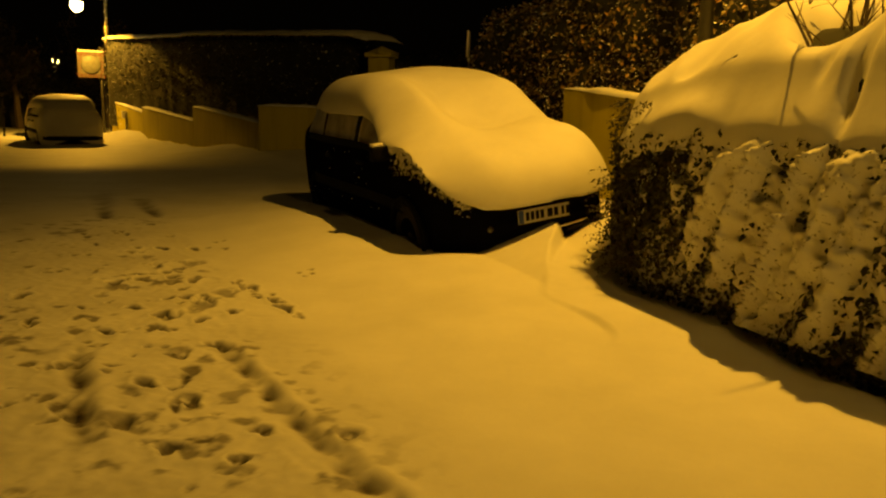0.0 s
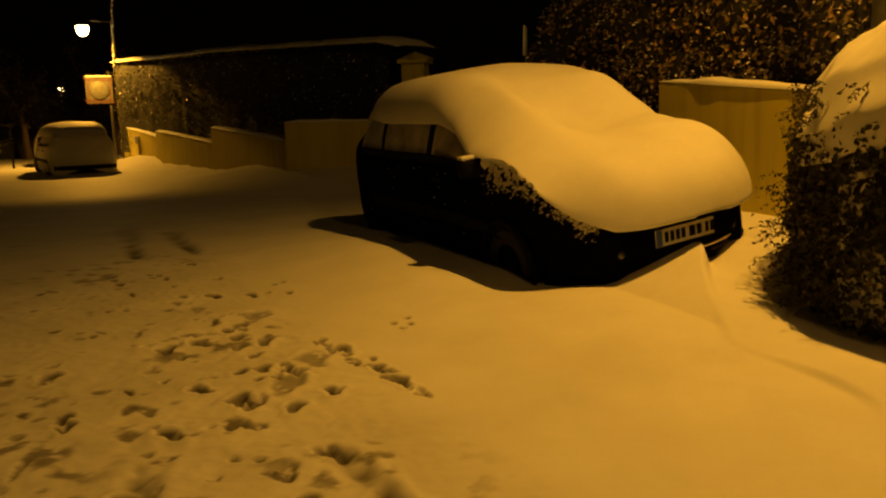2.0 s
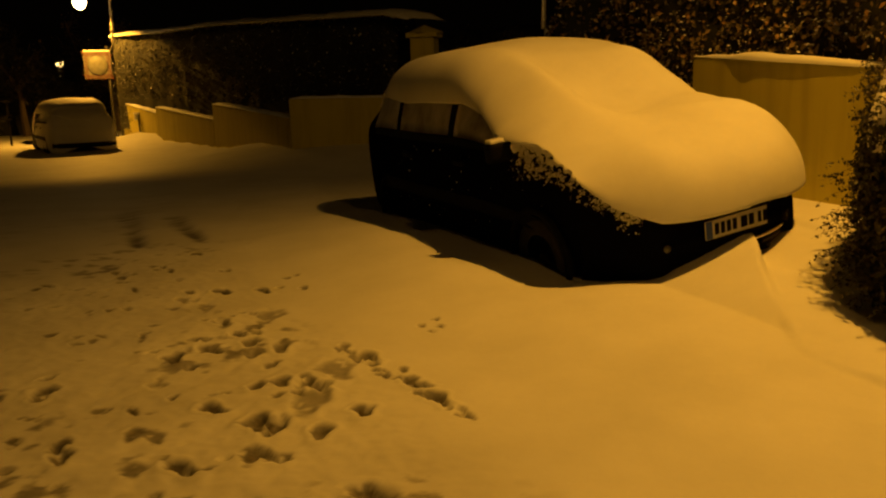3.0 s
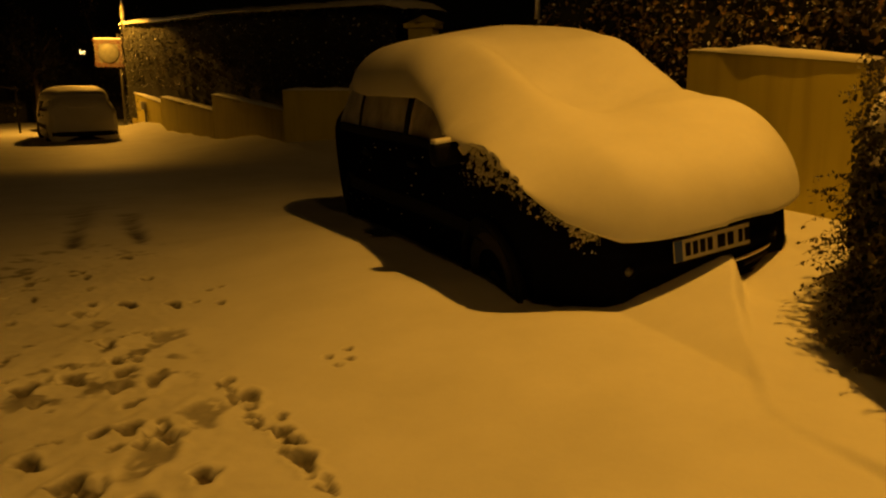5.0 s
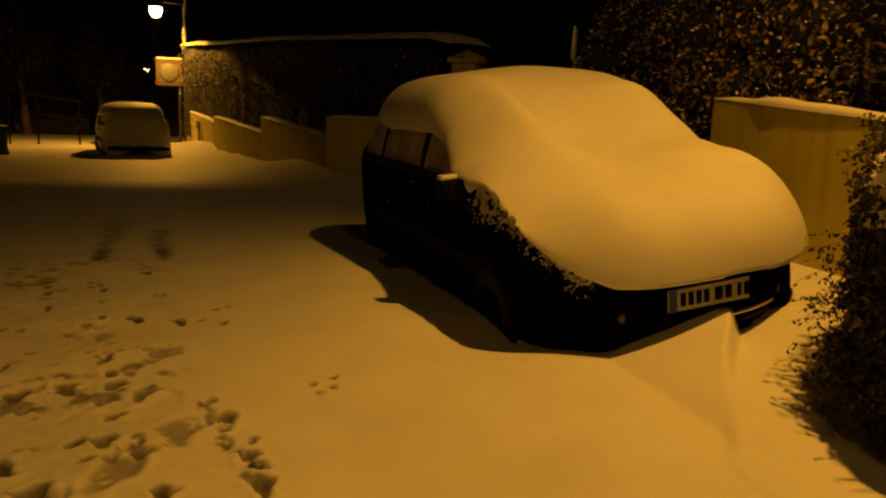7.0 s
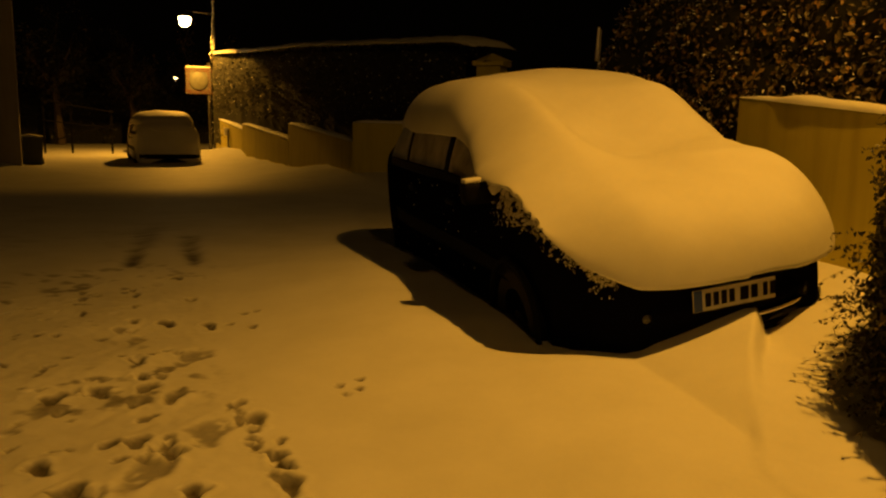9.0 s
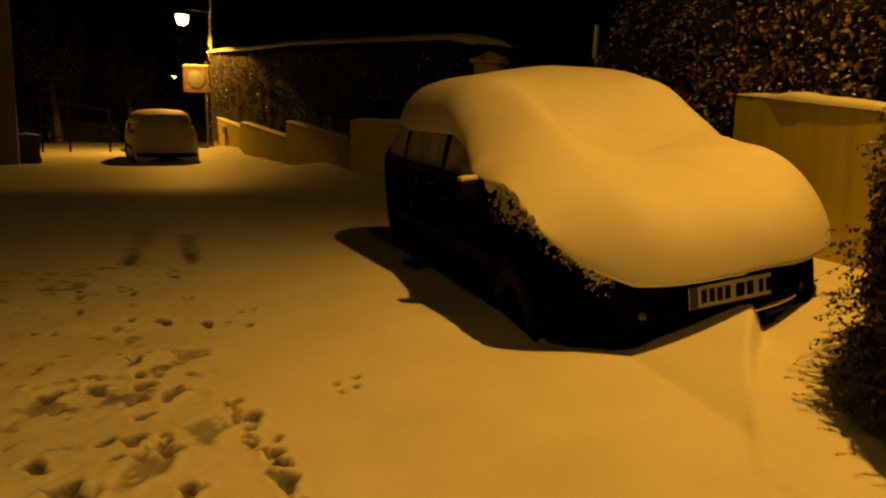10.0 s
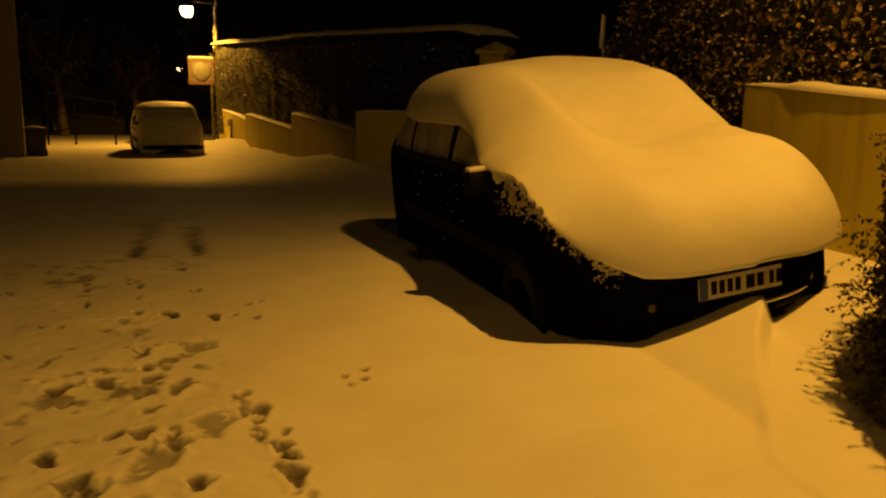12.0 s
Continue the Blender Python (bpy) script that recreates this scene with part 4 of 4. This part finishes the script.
# smooth cap of snow over the top, with an overhanging lip
cap_b = np.concatenate([-0.46 - np.array([0.0, 0.01, 0.03, 0.06, 0.1, 0.15, 0.21]), np.arange(-0.7, -7.2, -0.025)])
vs = np.concatenate([np.linspace(0.47, 0.6, 16), np.linspace(0.62, 1, 20)])
B, V = np.meshgrid(cap_b, vs, indexing="ij")
l, z = hedge_point(B, V)
wob = value_noise(B + 9.0, B * 0.0 + 2.0, 2.6, 3)
lump = value_noise(B * 1.0 + 4.0, l * 1.0 + 2.0, 1.7, 2)
curl = np.exp(-((V - 0.5) / 0.035) ** 2)
z = z + 0.09 + (0.12 * lump + 0.05 * value_noise(B + 2.0, l + 5.0, 4.5, 2)) * sstep(0.5, 0.62, V) + 0.1 * wob * curl - 0.13 * sstep(0.5, 0.47, V)
pit = sstep(0.35, 0.6, value_noise(B * 1.0 + 8.3, l * 0.6 + 3.0, 4.5, 3)) * np.exp(-((V - 0.56) / 0.05) ** 2)
z = z - 0.075 * pit
l = l + 0.05 * pit
l = l - 0.05 * curl - 0.035 * wob * curl
hol = np.exp(-(((B + 2.4) / 0.24) ** 2 + ((l - 0.34) / 0.16) ** 2))
z = z - 0.34 * hol
x, y = O[0] + l * RX[0] + B * KX[0], O[1] + l * RX[1] + B * KX[1]
P = np.stack([x, y, z], -1)
v, q = grid_mesh(P - base_shift)
cap = mesh_object("snow_cap", v, q, SNOW, hedge, label="thick smooth cap of snow")
sol = cap.modifiers.new("thickness", "SOLIDIFY")
sol.thickness, sol.offset = 0.05, -1


# snow draped over the street side in slanting folds, leaves showing between them
B, V = np.meshgrid(np.arange(-1.15, -7.0, -0.016), np.linspace(0.03, 0.5, 84), indexing="ij")
l, z = hedge_point(B, V)
q_ = B + 0.55 * z + 0.07 * value_noise(B, z, 2.5, 2)
fold = (1 - np.abs(value_noise(q_ + 3.0, z * 0.16 + 1.0, 5.6, 2))) ** 2.2
clump = value_noise(B * 1.0 + 5.0, z * 1.0 + 2.0, 5.5, 3)
fine = value_noise(B + 1.0, z + 7.0, 19, 3)
cover = 0.2 * sstep(-2.5, -1.2, B) + 0.06 * (1 - sstep(0.1, 0.5, z)) 
d = -0.005 + 0.16 * fold + 0.045 * clump + 0.045 * fine - cover
d = d * (1 - 0.8 * sstep(0.42, 0.5, V))
d = np.where(d < -0.06, -0.06, d)
l = l - d
z = z + 0.45 * np.maximum(d, 0) + 0.02
x, y = O[0] + l * RX[0] + B * KX[0], O[1] + l * RX[1] + B * KX[1]
v, q = grid_mesh(np.stack([x, y, z], -1) - base_shift)
mesh_object("snow_drape", v, q, SNOW_LEAFY, hedge, label="folds of snow on drooping branches")

# bare stems in the hollow on top, and twigs with small leaves hanging at the end
def twig(bm, p, d, length, r, droop, rng, leaf=None, steps=8):
    pts = [Vector(p)]
    d = Vector(d).normalized()
    for k in range(steps):
        d = (d + Vector((rng.normal(0, 0.07), rng.normal(0, 0.07), rng.normal(0, 0.06) - droop))).normalized()
        pts.append(pts[-1] + d * length / steps)
    rings = []
    for k, c in enumerate(pts):
        rr = r * (1 - 0.8 * k / steps)
        rings.append([bm.verts.new(c + Vector((rr * math.cos(j * math.tau / 5), rr * math.sin(j * math.tau / 5), 0))) for j in range(5)])
    for ra, rb in zip(rings, rings[1:]):
        for j in range(5):
            bm.faces.new((ra[j], ra[(j + 1) % 5], rb[(j + 1) % 5], rb[j]))
    if leaf is not None:
        for k in range(1, len(pts)):
            for s in range(2):
                leaf.append((pts[k - 1].lerp(pts[k], rng.uniform()), (pts[k] - pts[k - 1]).normalized()))
    return pts


for k in range(16):
    bm = bmesh.new()
    p = street(0.36 + rng.normal(0, 0.06), -2.4 + rng.normal(0, 0.1), 1.4) - Vector(base_shift)
    d = (rng.normal(0, 0.5), rng.normal(0, 0.5), 1.0)
    pts = twig(bm, p, d, rng.uniform(0.4, 0.9), 0.012, 0.01, rng)
    for j in (3, 5):
        twig(bm, pts[j], (rng.normal(0, 1), rng.normal(0, 1), 0.7), 0.25, 0.006, 0.0, rng, steps=4)
    part("stem", bm, BARK, hedge, "bare brown stem")
for k in range(9):
    bm = bmesh.new()
    p = street(rng.uniform(-0.1, 0.6), rng.uniform(-3.6, -1.3), 0)
    l = (p.x - O[0]) * RX[0] + (p.y - O[1]) * RX[1]
    p.z = float(hedge_top(np.array(-2.0))) + 0.0
    twig(bm, p - Vector(base_shift), (rng.normal(0, 1), rng.normal(0, 1), 0.6), rng.uniform(0.12, 0.28), 0.005, 0.02, rng, steps=5)
    part("stem", bm, BARK, hedge)
spray = []
bm = bmesh.new()
for k in range(210):
    u = rng.uniform(0, 1)
    bb = -1.4 + 0.95 * u ** 0.6
    l = float(hedge_plan(np.array(bb)))
    z = rng.uniform(0.1, 1.2)
    p = street(l + rng.uniform(0, 0.05), bb, z + 0.1)
    out = Vector((-0.75, 0.15, 0)) + Vector((rng.normal(0, 0.35), rng.normal(0, 0.35), rng.normal(-0.15, 0.35)))
    low = 1.6 if z < 0.75 else 0.85
    twig(bm, p - Vector(base_shift), out, rng.uniform(0.08, 0.19) * low, 0.0035, 0.06, rng, spray)
tagged(part("twig_spray", bm, BARK, hedge), kind="stuff")
n = len(spray)
pp = np.array([tuple(s[0]) for s in spray])
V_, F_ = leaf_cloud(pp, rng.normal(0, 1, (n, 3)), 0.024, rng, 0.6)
tagged(mesh_object("leaf_spray", V_, F_, LEAF_SHADED, hedge, smooth=False), kind="stuff")

# ---------------------------------------------------------------- snow thrown over the car's flank, and on the mirrors
def blobs(points, sizes, rng):
    """Small flattened lumps joined in one mesh."""
    t = (1 + 5**0.5) / 2
    ico = np.array([(-1, t, 0), (1, t, 0), (-1, -t, 0), (1, -t, 0), (0, -1, t), (0, 1, t), (0, -1, -t), (0, 1, -t), (t, 0, -1), (t, 0, 1), (-t, 0, -1), (-t, 0, 1)]) / 1.9
    fac = np.array([(0, 11, 5), (0, 5, 1), (0, 1, 7), (0, 7, 10), (0, 10, 11), (1, 5, 9), (5, 11, 4), (11, 10, 2), (10, 7, 6), (7, 1, 8), (3, 9, 4), (3, 4, 2), (3, 2, 6), (3, 6, 8), (3, 8, 9), (4, 9, 5), (2, 4, 11), (6, 2, 10), (8, 6, 7), (9, 8, 1)])
    V, F = [], []
    for k, (p, r) in enumerate(zip(points, sizes)):
        V.append(p + ico * r * rng.uniform(0.6, 1.3, (12, 1)))
        F.append(fac + 12 * k)
    return np.vstack(V), np.vstack(F)


rng = np.random.RandomState(41)
bb = rng.uniform(0.05, 1.1, 18000)
edge_z = np.interp(bb, [0.1, 0.3, 0.6, 0.95, 1.15], [0.7, 0.89, 1.01, 1.05, 1.08])
zz = edge_z + 0.04 - np.abs(rng.normal(0, 0.08 + 0.04 * bb, 18000))
keep = value_noise(bb, zz, 42.0, 3) > np.clip((edge_z - zz) * 3.2 - 0.35, -0.4, 0.55)
bb, zz = bb[keep], zz[keep]
vv = np.linspace(0, 0.5, 40)
pts = []
flank = section(bb[:, None] + np.zeros((1, 40)), np.broadcast_to(vv, (len(bb), 40)))
for b_, z_, sec in zip(bb, zz, flank):
    pts.append((-float(np.interp(z_, sec[:, 1], sec[:, 0])) - 0.003, b_, z_))
for k in range(40):
    b_, v_ = rng.uniform(1.2, 3.8), rng.uniform(0.15, 0.42)
    sec = section(np.array([b_]), np.array([v_]))[0]
    pts.append((-sec[0] - 0.002, b_, sec[1]))
v, f = blobs(np.array(pts), np.concatenate([0.0018 + 0.005 * rng.uniform(0, 1, len(bb)) ** 3, rng.uniform(0.003, 0.007, 40)])[:, None], rng)
spl = mesh_object("snow_splatter", v, f, SNOW)
spl.matrix_world = CAR_M
tagged(spl, "crumbs of snow stuck along the car's flank", "snow", kind="stuff")
bm = bmesh.new()
box(bm, (0.15, 0.08, 0.026), pose(-0.945, 0.98, 1.105), 0.012, 3)
box(bm, (0.08, 0.08, 0.07), pose(-0.845, 0.96, 1.05, 0, -30, 0), 0.028, 3)
ob = part("mirror_snow", bm, SNOW, smooth=True)
ob.matrix_world = CAR_M
tagged(ob, "small pad of snow on the wing mirror", "snow", kind="stuff")

# ---------------------------------------------------------------- far side of the street
thick_wall("wall_house", [(-13.35, 14.75, 6.5), (-24.0, 4.0, 6.5)], 0.35, WALL_DARK, -0.5, "dark unlit house wall at the street's edge")

bin_ = empty("rubbish_bin", Matrix.Translation((-16.0, 17.4, gz(-16.0, 17.4) - 0.02)) @ Matrix.Rotation(radians(48), 4, "Z"))
tagged(bin_, "dark plastic rubbish bin with snow on its lid", "bin")
bm = bmesh.new()
box(bm, (0.56, 0.6, 0.62), pose(0, 0, 0.36), 0.04)
for vtx in bm.verts:
    if vtx.co.z < 0.3:
        vtx.co.x *= 0.86
        vtx.co.y *= 0.86
part("body", bm, BIN, bin_)
bm = bmesh.new()
box(bm, (0.6, 0.66, 0.06), pose(0, 0, 0.69), 0.02)
part("lid", bm, BIN, bin_)
for side in (-1, 1):
    bm = bmesh.new()
    lathe(bm, [(0.0, -0.025), (0.08, -0.025), (0.09, 0), (0.08, 0.025), (0.0, 0.025)], Matrix.Translation((side * 0.26, 0.22, 0.09)) @ Matrix.Rotation(radians(90), 4, "Y"), 16)
    part("wheel", bm, RUBBER, bin_, smooth=True)
snow_strip("bin_snow", [(-16.2, 17.2, gz(-16, 17.4) + 0.69), (-15.8, 17.6, gz(-16, 17.4) + 0.69)], 0.5, 0.07, "snow on the bin lid", 0.2, 23)

fence = empty("garden_fence", Matrix.Translation((-21.6, 23.1, -0.35)) @ Matrix.Rotation(radians(45), 4, "Z"))
tagged(fence, "dark timber garden fence with sloping rails", "fence")
for k in (0, 2, 5):
    bm = bmesh.new()
    box(bm, (0.07, 0.07, 1.95 - 0.07 * k), pose(0.42 * k, 0, 0.97 - 0.035 * k), 0.015)
    part("fence_post", bm, TRIM, fence)
for z0, z1 in ((1.85, 1.5), (1.2, 0.95), (0.45, 1.1)):
    bm = bmesh.new()
    rod(bm, (0, -0.07, z0), (2.2, -0.07, z1), 0.022, 0.022, 8)
    part("fence_rail", bm, TRIM, fence)

stake = empty("garden_stake", Matrix.Translation((-1.3, 11.75, gz(-1.3, 11.75) - 0.05)))
tagged(stake, "thin garden stake with snow clinging to it", "stake")
bm = bmesh.new()
rod(bm, (0, 0, 0), (0.02, 0, 2.3), 0.016, 0.012, 8)
part("shaft", bm, STEEL, stake)
bm = bmesh.new()
rod(bm, (-0.01, -0.012, 1.95), (0.0, -0.012, 2.32), 0.02, 0.012, 8)
part("snow_crust", bm, SNOW, stake, smooth=True)


def build_tree(name, m, seed, label):
    rng = np.random.RandomState(seed)
    tree = empty(name, m)
    tagged(tree, label, "tree", "dark trees beyond the street")
    bm = bmesh.new()
    trunk = twig(bm, (0, 0, 0), (0.05, 0, 1), 3.2, 0.2, 0.0, rng, steps=10)
    tips = []
    for k in range(16):
        p = trunk[rng.randint(4, 11)]
        d = (rng.normal(0, 1), rng.normal(0, 1), rng.uniform(0.4, 1.3))
        limb = twig(bm, p, d, rng.uniform(1.2, 2.4), 0.07, -0.02, rng, steps=6)
        for j in range(3):
            tips += twig(bm, limb[rng.randint(2, 6)], (rng.normal(0, 1), rng.normal(0, 1), rng.normal(0.4, 0.6)), rng.uniform(0.5, 1.1), 0.025, 0.01, rng, steps=5)
    part("trunk", bm, BARK, tree)
    tp = np.array([tuple(t) for t in tips])
    pts = tp[rng.randint(0, len(tp), 4200)] + rng.normal(0, 0.17, (4200, 3))
    v, f = leaf_cloud(pts, rng.normal(0, 1, (4200, 3)), 0.13, rng)
    tagged(mesh_object("crown", v, f, LEAF_SHADED, tree, smooth=False), kind="stuff")
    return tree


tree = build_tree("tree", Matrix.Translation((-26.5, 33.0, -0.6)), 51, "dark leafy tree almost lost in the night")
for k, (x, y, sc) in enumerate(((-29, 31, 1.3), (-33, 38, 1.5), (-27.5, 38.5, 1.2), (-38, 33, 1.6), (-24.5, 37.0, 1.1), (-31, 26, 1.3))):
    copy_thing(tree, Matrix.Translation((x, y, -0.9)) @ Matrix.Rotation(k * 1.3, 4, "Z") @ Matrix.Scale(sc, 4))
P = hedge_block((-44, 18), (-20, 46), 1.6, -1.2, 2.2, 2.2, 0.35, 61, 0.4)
build_hedge("far_hedge", P, 9000, 0.2, LEAF_SHADED, "low dark hedge closing the far side", 62)
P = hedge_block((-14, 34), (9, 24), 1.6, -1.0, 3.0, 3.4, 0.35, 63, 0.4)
build_hedge("far_hedge", P, 9000, 0.2, LEAF_SHADED, "unlit hedge behind the driveway", 64)

# meter box and pipe on the low wall by the lamp
meter = empty("meter_box", Matrix.Translation((-14.75, 23.72, 0.3)) @ Matrix.Rotation(radians(-45), 4, "Z"))
tagged(meter, "small pale meter box with a pipe fixed to the low wall", "meter box")
bm = bmesh.new()
box(bm, (0.26, 0.12, 0.2), pose(-0.2, 0, 0.32), 0.015)
part("box_body", bm, PLATE_WHITE, meter)
bm = bmesh.new()
rod(bm, (0.08, 0, -0.45), (0.08, 0, 0.4), 0.035, 0.035, 10)
part("pipe", bm, STEEL, meter, smooth=True)
bm = bmesh.new()
box(bm, (0.3, 0.15, 0.03), pose(-0.2, 0, 0.435), 0.012)
part("lid", bm, SNOW, meter, "snow on the box")
